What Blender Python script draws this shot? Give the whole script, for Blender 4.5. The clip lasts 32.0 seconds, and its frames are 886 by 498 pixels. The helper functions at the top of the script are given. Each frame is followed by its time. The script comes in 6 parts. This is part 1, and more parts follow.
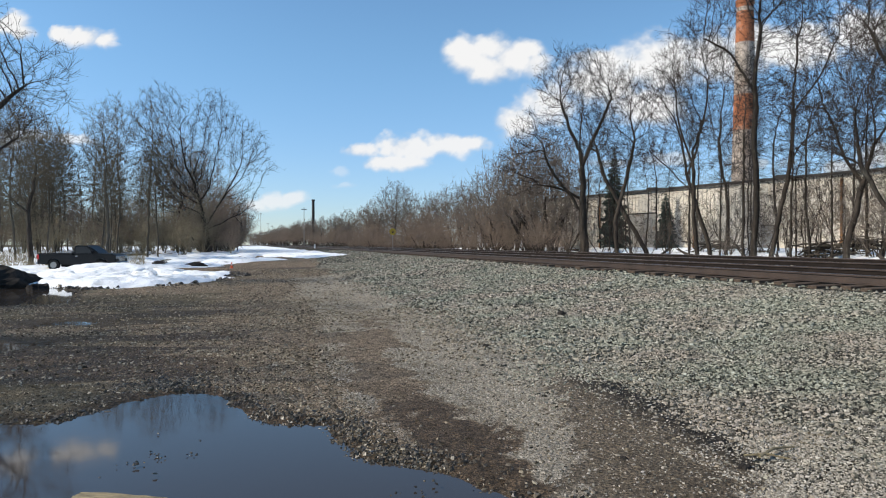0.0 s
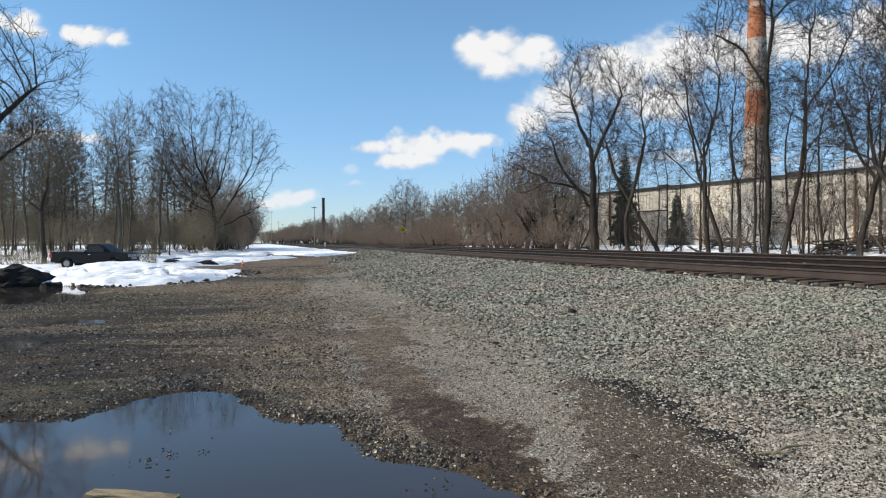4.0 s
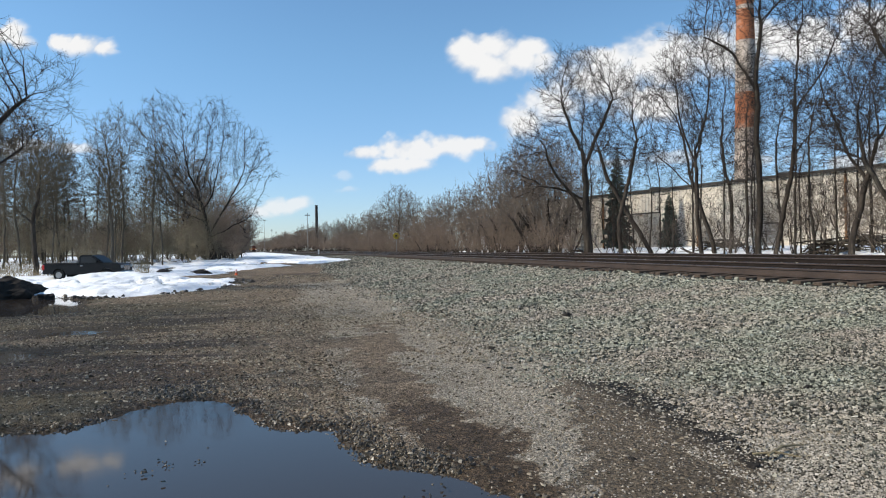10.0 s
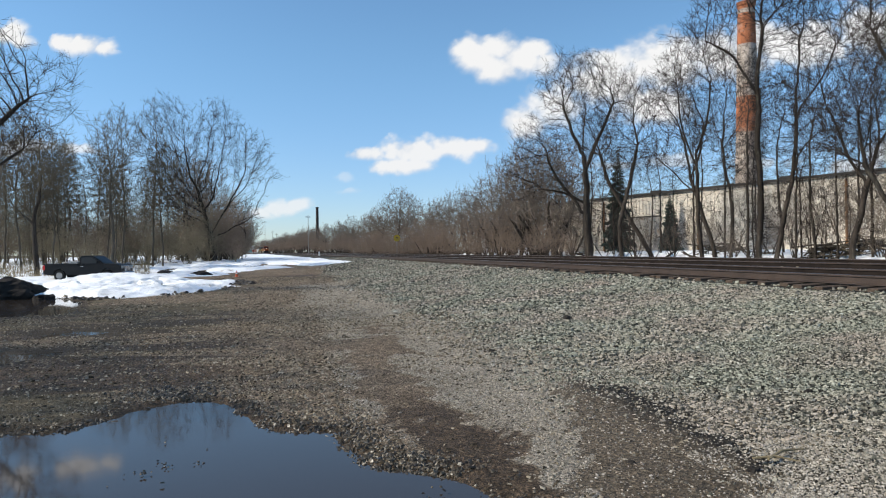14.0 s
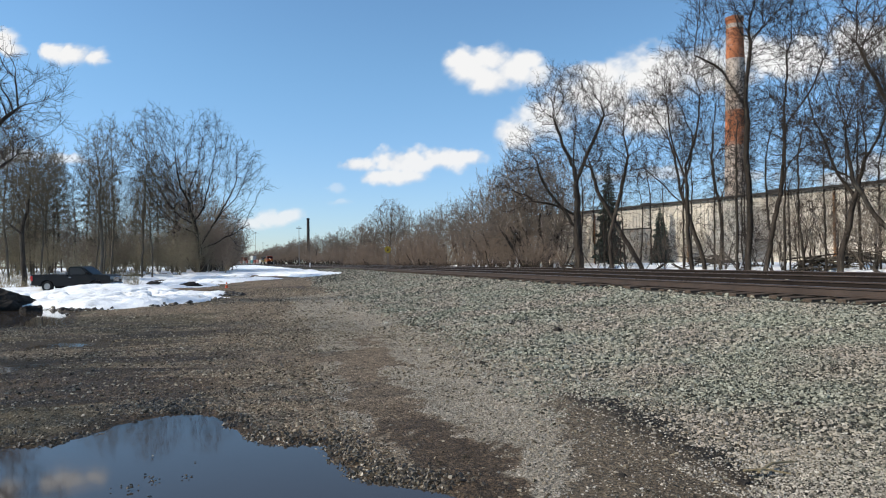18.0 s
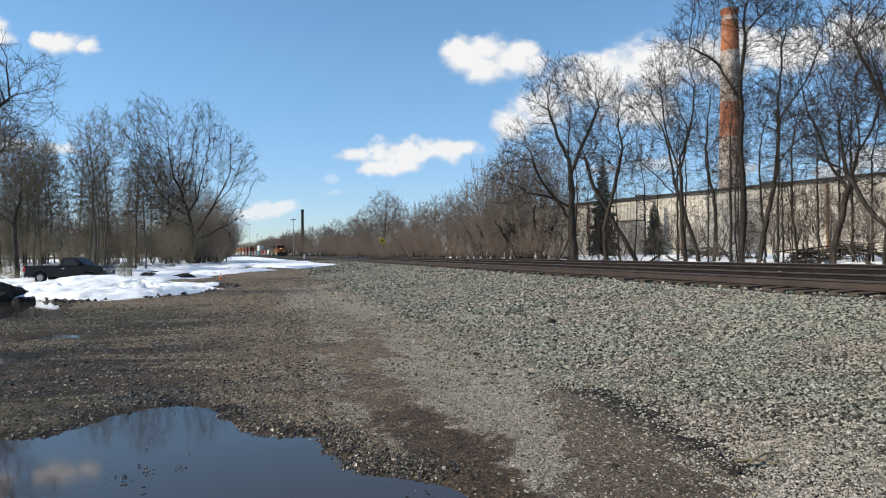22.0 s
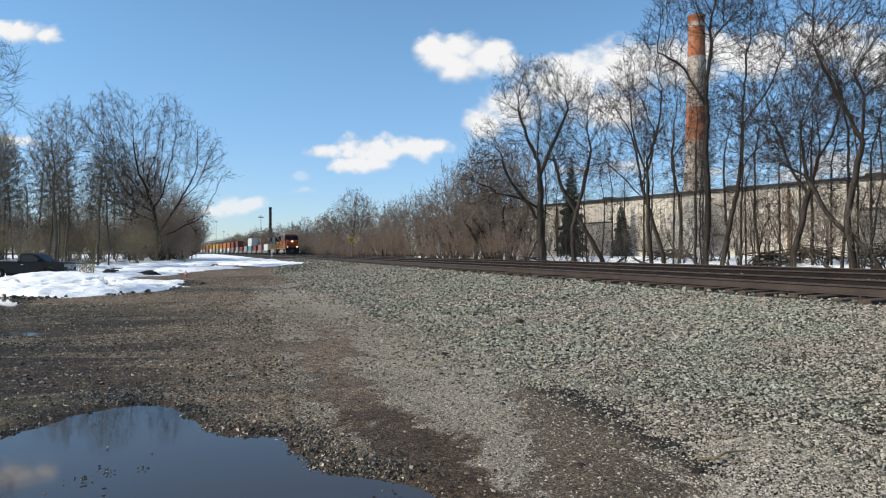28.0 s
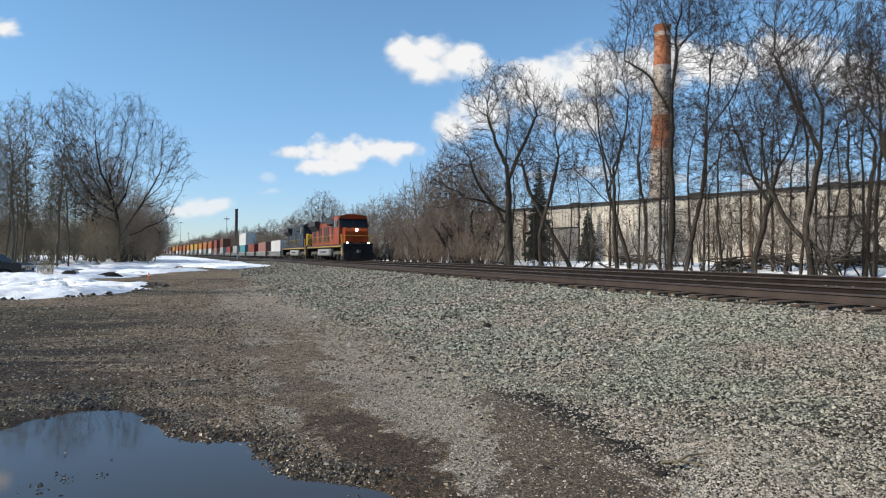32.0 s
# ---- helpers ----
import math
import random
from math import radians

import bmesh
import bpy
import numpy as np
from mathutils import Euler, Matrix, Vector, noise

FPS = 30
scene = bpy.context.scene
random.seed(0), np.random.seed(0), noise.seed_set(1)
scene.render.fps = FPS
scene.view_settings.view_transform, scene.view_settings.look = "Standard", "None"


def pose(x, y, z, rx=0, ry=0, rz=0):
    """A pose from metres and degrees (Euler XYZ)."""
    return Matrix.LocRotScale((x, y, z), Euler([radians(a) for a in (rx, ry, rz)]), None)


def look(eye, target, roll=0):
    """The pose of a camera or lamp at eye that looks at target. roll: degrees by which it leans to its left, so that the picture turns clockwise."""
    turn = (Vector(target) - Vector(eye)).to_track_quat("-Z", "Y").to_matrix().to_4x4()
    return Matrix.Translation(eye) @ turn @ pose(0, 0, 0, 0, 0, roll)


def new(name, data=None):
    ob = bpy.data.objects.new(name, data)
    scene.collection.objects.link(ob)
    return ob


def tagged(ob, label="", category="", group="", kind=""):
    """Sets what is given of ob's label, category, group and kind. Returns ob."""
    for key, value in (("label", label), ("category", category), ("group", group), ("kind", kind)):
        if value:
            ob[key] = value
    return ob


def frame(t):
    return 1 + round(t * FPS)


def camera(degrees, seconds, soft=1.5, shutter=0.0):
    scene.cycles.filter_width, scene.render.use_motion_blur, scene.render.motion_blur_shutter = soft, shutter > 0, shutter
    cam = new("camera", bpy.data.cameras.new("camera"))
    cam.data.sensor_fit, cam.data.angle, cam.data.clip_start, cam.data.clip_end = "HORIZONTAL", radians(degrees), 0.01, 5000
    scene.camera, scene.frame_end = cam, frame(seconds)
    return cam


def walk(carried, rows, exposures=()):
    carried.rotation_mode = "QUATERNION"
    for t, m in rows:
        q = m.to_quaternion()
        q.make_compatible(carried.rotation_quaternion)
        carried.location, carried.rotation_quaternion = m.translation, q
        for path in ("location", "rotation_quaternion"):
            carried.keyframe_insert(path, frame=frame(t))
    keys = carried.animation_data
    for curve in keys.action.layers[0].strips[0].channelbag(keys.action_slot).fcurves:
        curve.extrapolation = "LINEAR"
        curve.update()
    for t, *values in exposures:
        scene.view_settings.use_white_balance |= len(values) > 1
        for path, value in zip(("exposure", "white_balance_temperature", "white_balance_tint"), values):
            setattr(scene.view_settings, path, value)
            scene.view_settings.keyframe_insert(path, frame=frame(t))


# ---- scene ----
cam = camera(65.0, 32.0, soft=1.1)
PATH = [
    (0, 0.000, 0.000, 1.550, 89.630, 0.000, -13.200),
    (0.5, -0.001, 0.001, 1.549, 88.858, -0.252, -13.317),
    (1, -0.001, 0.001, 1.549, 88.500, 0.028, -12.660),
    (1.5, -0.000, -0.000, 1.550, 88.851, 0.563, -12.112),
    (2, 0.001, -0.001, 1.549, 88.482, 0.782, -11.890),
    (2.5, 0.002, -0.002, 1.549, 89.525, 0.470, -12.244),
    (3, 0.001, -0.001, 1.548, 89.328, 0.309, -12.410),
    (3.5, 0.000, -0.000, 1.549, 89.361, 0.142, -12.436),
    (5.5, -0.000, 0.000, 1.549, 89.844, 0.185, -12.283),
    (6, -0.001, -0.000, 1.548, 89.748, 0.311, -12.664),
    (6.5, 0.001, -0.000, 1.549, 89.516, 0.305, -12.971),
    (7, 0.000, 0.000, 1.548, 88.943, 0.827, -13.221),
    (7.5, -0.001, -0.000, 1.546, 88.720, 1.112, -13.194),
    (8, 0.001, 0.001, 1.550, 88.394, 1.110, -12.869),
    (8.5, 0.000, 0.001, 1.548, 89.793, 1.252, -13.600),
    (9, 0.000, 0.001, 1.549, 89.465, 1.340, -13.234),
    (9.5, 0.000, -0.000, 1.548, 89.466, 1.066, -13.100),
    (10, -0.001, -0.000, 1.548, 89.912, 1.008, -12.891),
    (10.5, -0.001, -0.001, 1.549, 89.754, 1.403, -12.863),
    (11, 0.001, -0.002, 1.549, 90.012, 1.116, -12.976),
    (11.5, 0.001, -0.000, 1.549, 90.192, 0.826, -13.144),
    (12, -0.002, -0.001, 1.550, 90.066, 1.182, -12.924),
    (12.5, -0.001, -0.001, 1.548, 90.085, 0.861, -12.982),
    (13, -0.001, -0.000, 1.550, 90.241, 0.806, -12.910),
    (13.5, -0.001, -0.001, 1.549, 90.291, 0.768, -12.777),
    (14, -0.001, -0.001, 1.548, 90.112, 0.734, -12.848),
    (14.5, -0.001, -0.000, 1.550, 90.056, 0.652, -13.132),
    (16.5, 0.000, 0.000, 1.548, 90.723, 0.749, -13.625),
    (17, -0.001, 0.000, 1.549, 90.931, 0.728, -13.476),
    (17.5, -0.001, -0.000, 1.549, 91.092, 0.736, -13.478),
    (18, -0.000, 0.001, 1.550, 91.059, 0.592, -13.586),
    (18.5, -0.001, 0.001, 1.550, 91.186, 0.702, -13.680),
    (19, 0.000, 0.000, 1.549, 91.026, 0.764, -13.423),
    (19.5, 0.000, 0.001, 1.549, 91.055, 0.784, -13.603),
    (20, 0.001, -0.000, 1.550, 91.271, 0.704, -13.680),
    (20.5, 0.001, 0.001, 1.549, 91.375, 0.702, -13.730),
    (21, 0.000, 0.001, 1.550, 91.234, 0.613, -13.483),
    (21.5, 0.001, 0.000, 1.549, 90.880, 0.659, -13.424),
    (22, 0.003, 0.000, 1.549, 90.367, 0.519, -14.035),
    (22.5, 0.003, 0.000, 1.549, 90.179, 0.366, -15.035),
    (23, 0.002, 0.001, 1.549, 90.326, 0.324, -14.648),
    (23.5, 0.002, 0.001, 1.550, 90.568, 0.271, -14.844),
    (24, 0.003, 0.000, 1.550, 90.700, 0.299, -14.825),
    (24.5, 0.001, 0.001, 1.549, 90.585, 0.236, -14.942),
    (26.5, 0.001, 0.001, 1.548, 90.185, 0.045, -15.314),
    (27, 0.002, 0.000, 1.550, 90.198, 0.173, -15.875),
    (27.5, 0.002, 0.001, 1.550, 90.187, 0.152, -16.107),
    (28, 0.001, 0.001, 1.548, 90.330, -0.058, -16.582),
    (28.5, 0.001, 0.001, 1.548, 90.317, -0.080, -16.726),
    (29, 0.001, 0.001, 1.549, 90.538, -0.097, -16.964),
    (29.5, 0.002, 0.001, 1.550, 90.435, -0.164, -17.089),
    (30, 0.002, 0.001, 1.549, 90.417, -0.232, -17.682),
    (30.5, 0.001, 0.002, 1.549, 90.408, -0.257, -17.929),
    (31, 0.002, 0.002, 1.550, 90.490, -0.416, -18.159),
    (31.5, 0.002, 0.002, 1.550, 90.543, -0.430, -18.581),
    (32, 0.001, 0.002, 1.549, 90.654, -0.519, -19.207),
]
walk(cam, [(t, pose(x, y, z, rx, ry, rz)) for t, x, y, z, rx, ry, rz in PATH], exposures=[(0.0, 0.12), (32.0, 0.12)])

# ---- world, sun ----
SUN_AZ, SUN_EL = radians(-87.0), radians(38.0)   # azimuth from +y towards +x
world = bpy.data.worlds.new("sky")
scene.world = world
world.use_nodes = True
wn = world.node_tree
wn.nodes.clear()
w_out = wn.nodes.new("ShaderNodeOutputWorld")
w_bg = wn.nodes.new("ShaderNodeBackground")
w_sky = wn.nodes.new("ShaderNodeTexSky")
w_sky.sky_type = "NISHITA"
w_sky.sun_disc = False
w_sky.sun_elevation = SUN_EL
w_sky.sun_rotation = SUN_AZ
w_sky.air_density, w_sky.dust_density, w_sky.ozone_density = 1.0, 0.15, 1.6
w_bg.inputs["Strength"].default_value = 0.134
# air that whitens the blue less and less with height
w_dir = wn.nodes.new("ShaderNodeTexCoord")
w_xyz = wn.nodes.new("ShaderNodeSeparateXYZ")
wn.links.new(w_dir.outputs["Generated"], w_xyz.inputs[0])
w_ramp = wn.nodes.new("ShaderNodeValToRGB")
w_ramp.color_ramp.interpolation = "EASE"
w_ramp.color_ramp.elements[0].position, w_ramp.color_ramp.elements[0].color = 0.0, (0.645, 0.778, 1.04, 1)
w_ramp.color_ramp.elements[1].position, w_ramp.color_ramp.elements[1].color = 0.30, (0.775, 1.005, 1.11, 1)
wn.links.new(w_xyz.outputs["Z"], w_ramp.inputs[0])
w_tint = wn.nodes.new("ShaderNodeMix")
w_tint.data_type, w_tint.blend_type = "RGBA", "MULTIPLY"
w_tint.inputs[0].default_value = 1.0
wn.links.new(w_ramp.outputs[0], w_tint.inputs[7])
wn.links.new(w_sky.outputs[0], w_tint.inputs[6])
wn.links.new(w_tint.outputs[2], w_bg.inputs["Color"])
wn.links.new(w_bg.outputs[0], w_out.inputs["Surface"])
sun_data = bpy.data.lights.new("sun", "SUN")
sun_data.energy, sun_data.angle, sun_data.color = 4.3, radians(0.53), (1.0, 0.93, 0.80)
sun = new("sun", sun_data)
sun_dir = Vector((math.sin(SUN_AZ) * math.cos(SUN_EL), math.cos(SUN_AZ) * math.cos(SUN_EL), math.sin(SUN_EL)))
sun.matrix_world = look(sun_dir * 100, (0, 0, 0))


# ---- materials ----
def nodes_of(name):
    m = bpy.data.materials.new(name)
    m.use_nodes = True
    nt = m.node_tree
    return m, nt, nt.nodes["Principled BSDF"]


def noise_node(nt, scale, detail=4.0, rough=0.55, coord="Object", stretch=None):
    tc = nt.nodes.new("ShaderNodeTexCoord")
    n = nt.nodes.new("ShaderNodeTexNoise")
    n.inputs["Scale"].default_value, n.inputs["Detail"].default_value, n.inputs["Roughness"].default_value = scale, detail, rough
    src = tc.outputs[coord]
    if stretch:
        mp = nt.nodes.new("ShaderNodeMapping")
        mp.inputs["Scale"].default_value = stretch
        nt.links.new(src, mp.inputs[0])
        src = mp.outputs[0]
    nt.links.new(src, n.inputs["Vector"])
    return n


def ramp(nt, fac, stops):
    r = nt.nodes.new("ShaderNodeValToRGB")
    els = r.color_ramp.elements
    while len(els) < len(stops):
        els.new(0.5)
    for e, (p, c) in zip(els, stops):
        e.position, e.color = p, (*c, 1)
    nt.links.new(fac, r.inputs[0])
    return r


def mix(nt, fac, a, b, mode="MIX"):
    m = nt.nodes.new("ShaderNodeMix")
    m.data_type, m.blend_type = "RGBA", mode
    for sock, v in ((m.inputs[0], fac), (m.inputs[6], a), (m.inputs[7], b)):
        if isinstance(v, (int, float)):
            sock.default_value = v
        elif isinstance(v, tuple):
            sock.default_value = (*v, 1)
        else:
            nt.links.new(v, sock)
    return m.outputs[2]


def bump(nt, bs, height, strength=0.4, dist=0.02):
    b = nt.nodes.new("ShaderNodeBump")
    b.inputs["Strength"].default_value, b.inputs["Distance"].default_value = strength, dist
    nt.links.new(height, b.inputs["Height"])
    nt.links.new(b.outputs[0], bs.inputs["Normal"])


def shade(c, k):
    return tuple(min(1.0, v * k) for v in c)


def surface(name, color, rough=0.7, metal=0.0, var=0.25, scale=3.0, fine=40.0, bumpiness=0.2, dirt=None, dirt_at=0.62, stretch=None, island=0.0, bdist=0.01):
    """A worn surface: a base colour that varies at two scales, patches of dirt and a fine relief."""
    m, nt, bs = nodes_of(name)
    a = noise_node(nt, scale, stretch=stretch)
    b = noise_node(nt, fine, 5.0)
    col = ramp(nt, a.outputs[0], [(0.3, shade(color, 1 - var)), (0.7, shade(color, 1 + var))]).outputs[0]
    col = mix(nt, 0.5, col, ramp(nt, b.outputs[0], [(0.3, (0.6,) * 3), (0.7, (1.25,) * 3)]).outputs[0], "MULTIPLY") if var > 0.05 else col
    if dirt:
        d = noise_node(nt, scale * 0.6, 6.0, 0.7, stretch=stretch)
        fac = ramp(nt, d.outputs[0], [(dirt_at - 0.08, (0, 0, 0)), (dirt_at + 0.08, (1, 1, 1))]).outputs[0]
        col = mix(nt, fac, col, dirt)
    if island:
        g = nt.nodes.new("ShaderNodeNewGeometry")
        col = mix(nt, 1.0, col, ramp(nt, g.outputs["Random Per Island"], [(0, (1 - island,) * 3), (1, (1 + island,) * 3)]).outputs[0], "MULTIPLY")
    nt.links.new(col, bs.inputs["Base Color"])
    bs.inputs["Roughness"].default_value, bs.inputs["Metallic"].default_value = rough, metal
    if rough >= 0.75:
        bs.inputs["Specular IOR Level"].default_value = 0.12
    if bumpiness:
        bump(nt, bs, b.outputs[0], bumpiness, bdist)
    return m


def ground_material():
    m, nt, bs = nodes_of("ground_soil")
    att = {}
    for key in ("ballast", "grit", "wet", "litter"):
        att[key] = nt.nodes.new("ShaderNodeAttribute")
        att[key].attribute_name = key
    big = noise_node(nt, 0.9, 6.0, 0.6)
    mid = noise_node(nt, 7.0, 6.0, 0.7)
    fine = noise_node(nt, 45.0, 5.0, 0.75)
    tc = nt.nodes.new("ShaderNodeTexCoord")
    cells = nt.nodes.new("ShaderNodeTexVoronoi")
    cells.inputs["Scale"].default_value = 24.0
    nt.links.new(tc.outputs["Object"], cells.inputs["Vector"])
    mud = ramp(nt, mid.outputs[0], [(0.3, (0.105, 0.081, 0.057)), (0.55, (0.24, 0.184, 0.132)), (0.75, (0.42, 0.328, 0.24))]).outputs[0]
    grit = ramp(nt, fine.outputs[0], [(0.3, (0.19, 0.162, 0.124)), (0.6, (0.41, 0.352, 0.278)), (0.8, (0.58, 0.505, 0.41))]).outputs[0]
    # bed under the ballast: shade in the gaps between stones, put into the colour
    stone = ramp(nt, cells.outputs["Color"], [(0.1, (0.013, 0.012, 0.009)), (0.55, (0.055, 0.048, 0.037)), (0.95, (0.16, 0.142, 0.112))]).outputs[0]
    litter = ramp(nt, mid.outputs[0], [(0.3, (0.08, 0.065, 0.042)), (0.7, (0.20, 0.163, 0.110))]).outputs[0]

    grains = nt.nodes.new("ShaderNodeTexVoronoi")
    grains.inputs["Scale"].default_value = 62.0
    nt.links.new(tc.outputs["Object"], grains.inputs["Vector"])
    lum = nt.nodes.new("ShaderNodeRGBToBW")
    nt.links.new(grains.outputs["Color"], lum.inputs[0])
    grit = mix(nt, 1.0, grit, ramp(nt, lum.outputs[0], [(0.15, (0.45, 0.44, 0.42)), (0.5, (0.95, 0.95, 0.95)), (0.85, (1.6, 1.58, 1.55))]).outputs[0], "MULTIPLY")
    mud = mix(nt, 0.9, mud, ramp(nt, lum.outputs[0], [(0.15, (0.3, 0.3, 0.3)), (0.55, (0.95, 0.95, 0.95)), (0.9, (1.9, 1.86, 1.8))]).outputs[0], "MULTIPLY")

    def soft(key, n, amount):
        add = nt.nodes.new("ShaderNodeMath")
        add.operation = "MULTIPLY_ADD"
        nt.links.new(n, add.inputs[0])
        add.inputs[1].default_value = amount
        nt.links.new(att[key].outputs["Fac"], add.inputs[2])
        return ramp(nt, add.outputs[0], [(0.5 + amount * 0.5 - 0.12, (0, 0, 0)), (0.5 + amount * 0.5 + 0.12, (1, 1, 1))]).outputs[0]

    col = mix(nt, soft("grit", big.outputs[0], 0.5), mud, grit)
    col = mix(nt, soft("ballast", mid.outputs[0], 0.4), col, stone)
    col = mix(nt, soft("litter", mid.outputs[0], 0.3), col, litter)
    col = mix(nt, 0.6, col, ramp(nt, big.outputs[0], [(0.3, (0.65, 0.64, 0.62)), (0.7, (1.2, 1.2, 1.2))]).outputs[0], "MULTIPLY")
    # wet also carries the tree-shadow bands painted on the left of the lot
    wet = soft("wet", mid.outputs[0], 0.3)
    col = mix(nt, wet, col, mix(nt, 1.0, col, (0.47, 0.42, 0.365), "MULTIPLY"))
    nt.links.new(col, bs.inputs["Base Color"])
    bs.inputs["Specular IOR Level"].default_value = 0.12
    rough = ramp(nt, wet, [(0.0, (0.97,) * 3), (1.0, (0.62,) * 3)])
    nt.links.new(rough.outputs[0], bs.inputs["Roughness"])
    both = nt.nodes.new("ShaderNodeMath")
    both.operation = "MULTIPLY_ADD"
    nt.links.new(cells.outputs["Distance"], both.inputs[0])
    both.inputs[1].default_value = -0.8
    nt.links.new(fine.outputs[0], both.inputs[2])
    bump(nt, bs, both.outputs[0], 0.9, 0.05)
    return m


def stone_material(name, stops, tint=None):
    m, nt, bs = nodes_of(name)
    g = nt.nodes.new("ShaderNodeNewGeometry")
    n = noise_node(nt, 60.0)
    col = ramp(nt, g.outputs["Random Per Island"], stops).outputs[0]
    col = mix(nt, 0.5, col, ramp(nt, n.outputs[0], [(0.3, (0.7,) * 3), (0.7, (1.2,) * 3)]).outputs[0], "MULTIPLY")
    if tint:
        big = noise_node(nt, 0.7, 4.0, 0.6)
        col = mix(nt, 1.0, col, ramp(nt, big.outputs[0], [(0.38, (1.03, 0.98, 0.96)), (0.62, tint)]).outputs[0], "MULTIPLY")
    nt.links.new(col, bs.inputs["Base Color"])
    bs.inputs["Roughness"].default_value = 0.9
    bs.inputs["Specular IOR Level"].default_value = 0.12
    return m


def water_material():
    m, nt, bs = nodes_of("muddy_water")
    bs.inputs["Base Color"].default_value = (0.042, 0.034, 0.029, 1)
    bs.inputs["Roughness"].default_value = 0.05
    bs.inputs["IOR"].default_value = 1.31
    n = noise_node(nt, 2.0, 3.0)
    bump(nt, bs, n.outputs[0], 0.05, 0.01)
    return m


def snow_material():
    m, nt, bs = nodes_of("old_snow")
    a = noise_node(nt, 0.8, 6.0, 0.65)
    b = noise_node(nt, 14.0, 6.0, 0.7)
    col = ramp(nt, a.outputs[0], [(0.31, (0.42, 0.39, 0.34)), (0.39, (0.84, 0.84, 0.83)), (0.52, (0.96, 0.96, 0.96))]).outputs[0]
    specks = ramp(nt, b.outputs[0], [(0.60, (1, 1, 1)), (0.70, (0.25, 0.21, 0.17))]).outputs[0]
    col = mix(nt, 0.6, col, specks, "MULTIPLY")
    nt.links.new(col, bs.inputs["Base Color"])
    bs.inputs["Roughness"].default_value = 0.7
    bump(nt, bs, b.outputs[0], 0.6, 0.06)
    return m


def glow(name, color, power):
    m, nt, bs = nodes_of(name)
    bs.inputs["Base Color"].default_value = (*color, 1)
    bs.inputs["Emission Color"].default_value = (*color, 1)
    bs.inputs["Emission Strength"].default_value = power
    return m


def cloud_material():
    """Far cloud: white vapour that thins out by its own density and glows, its light and shade put into tone."""
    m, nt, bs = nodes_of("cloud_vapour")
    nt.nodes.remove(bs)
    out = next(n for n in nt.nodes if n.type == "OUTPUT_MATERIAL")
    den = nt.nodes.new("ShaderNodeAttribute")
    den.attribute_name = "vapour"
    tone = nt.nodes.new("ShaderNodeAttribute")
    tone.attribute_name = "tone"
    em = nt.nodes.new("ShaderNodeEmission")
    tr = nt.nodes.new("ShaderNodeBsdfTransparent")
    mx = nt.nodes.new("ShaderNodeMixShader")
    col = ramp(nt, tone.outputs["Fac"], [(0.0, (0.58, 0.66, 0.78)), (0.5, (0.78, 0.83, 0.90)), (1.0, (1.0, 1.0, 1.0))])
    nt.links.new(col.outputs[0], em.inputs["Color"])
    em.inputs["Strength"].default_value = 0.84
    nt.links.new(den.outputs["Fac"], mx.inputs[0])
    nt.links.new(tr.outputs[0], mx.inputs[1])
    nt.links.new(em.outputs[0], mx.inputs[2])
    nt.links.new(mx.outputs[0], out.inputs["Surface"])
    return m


M_GROUND = ground_material()
M_BALLAST = stone_material("crushed_stone", [(0.0, (0.026, 0.026, 0.022)), (0.2, (0.095, 0.093, 0.076)), (0.48, (0.24, 0.213, 0.172)), (0.8, (0.375, 0.332, 0.268)), (0.97, (0.44, 0.39, 0.325)), (1.0, (0.56, 0.51, 0.44))], (0.91, 1.0, 0.945))
M_WETSTONE = stone_material("wet_stones", [(0.0, (0.019, 0.015, 0.010)), (0.6, (0.070, 0.053, 0.033)), (1.0, (0.162, 0.125, 0.082))])
M_PEBBLE = stone_material("dirt_pebbles", [(0.0, (0.03, 0.024, 0.016)), (0.3, (0.10, 0.079, 0.053)), (0.55, (0.23, 0.187, 0.13)), (0.85, (0.34, 0.283, 0.205)), (1.0, (0.42, 0.365, 0.28))])
M_GRIT = stone_material("pale_grit", [(0.0, (0.13, 0.112, 0.086)), (0.4, (0.29, 0.255, 0.205)), (0.8, (0.44, 0.388, 0.315)), (1.0, (0.56, 0.50, 0.42))])
M_WETSTONE.node_tree.nodes["Principled BSDF"].inputs["Roughness"].default_value = 0.4
M_WETSTONE.node_tree.nodes["Principled BSDF"].inputs["Specular IOR Level"].default_value = 0.4
M_WATER = water_material()
M_SNOW = snow_material()
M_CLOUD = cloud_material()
M_BARK = surface("grey_brown_bark", (0.050, 0.040, 0.032), 0.9, var=0.5, scale=1.5, fine=9, bumpiness=0.8, stretch=(4, 4, 0.7), bdist=0.03, dirt=(0.12, 0.105, 0.083), dirt_at=0.62)
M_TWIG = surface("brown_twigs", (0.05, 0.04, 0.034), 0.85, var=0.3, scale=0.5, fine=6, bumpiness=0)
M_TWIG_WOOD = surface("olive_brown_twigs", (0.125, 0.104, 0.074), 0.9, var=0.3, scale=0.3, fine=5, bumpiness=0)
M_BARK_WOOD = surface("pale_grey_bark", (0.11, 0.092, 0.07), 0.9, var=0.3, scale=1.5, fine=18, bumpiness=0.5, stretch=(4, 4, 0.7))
# paler than M_TWIG: haze over the farther crowns is put into the colour
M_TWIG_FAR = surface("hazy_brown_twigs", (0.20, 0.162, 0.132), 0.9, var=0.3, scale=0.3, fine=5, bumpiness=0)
M_BRUSH = surface("reddish_brush", (0.25, 0.19, 0.148), 0.9, var=0.35, scale=0.15, fine=3, bumpiness=0)
M_SCRUB = surface("olive_scrub", (0.30, 0.25, 0.17), 0.9, var=0.35, scale=0.15, fine=3, bumpiness=0)
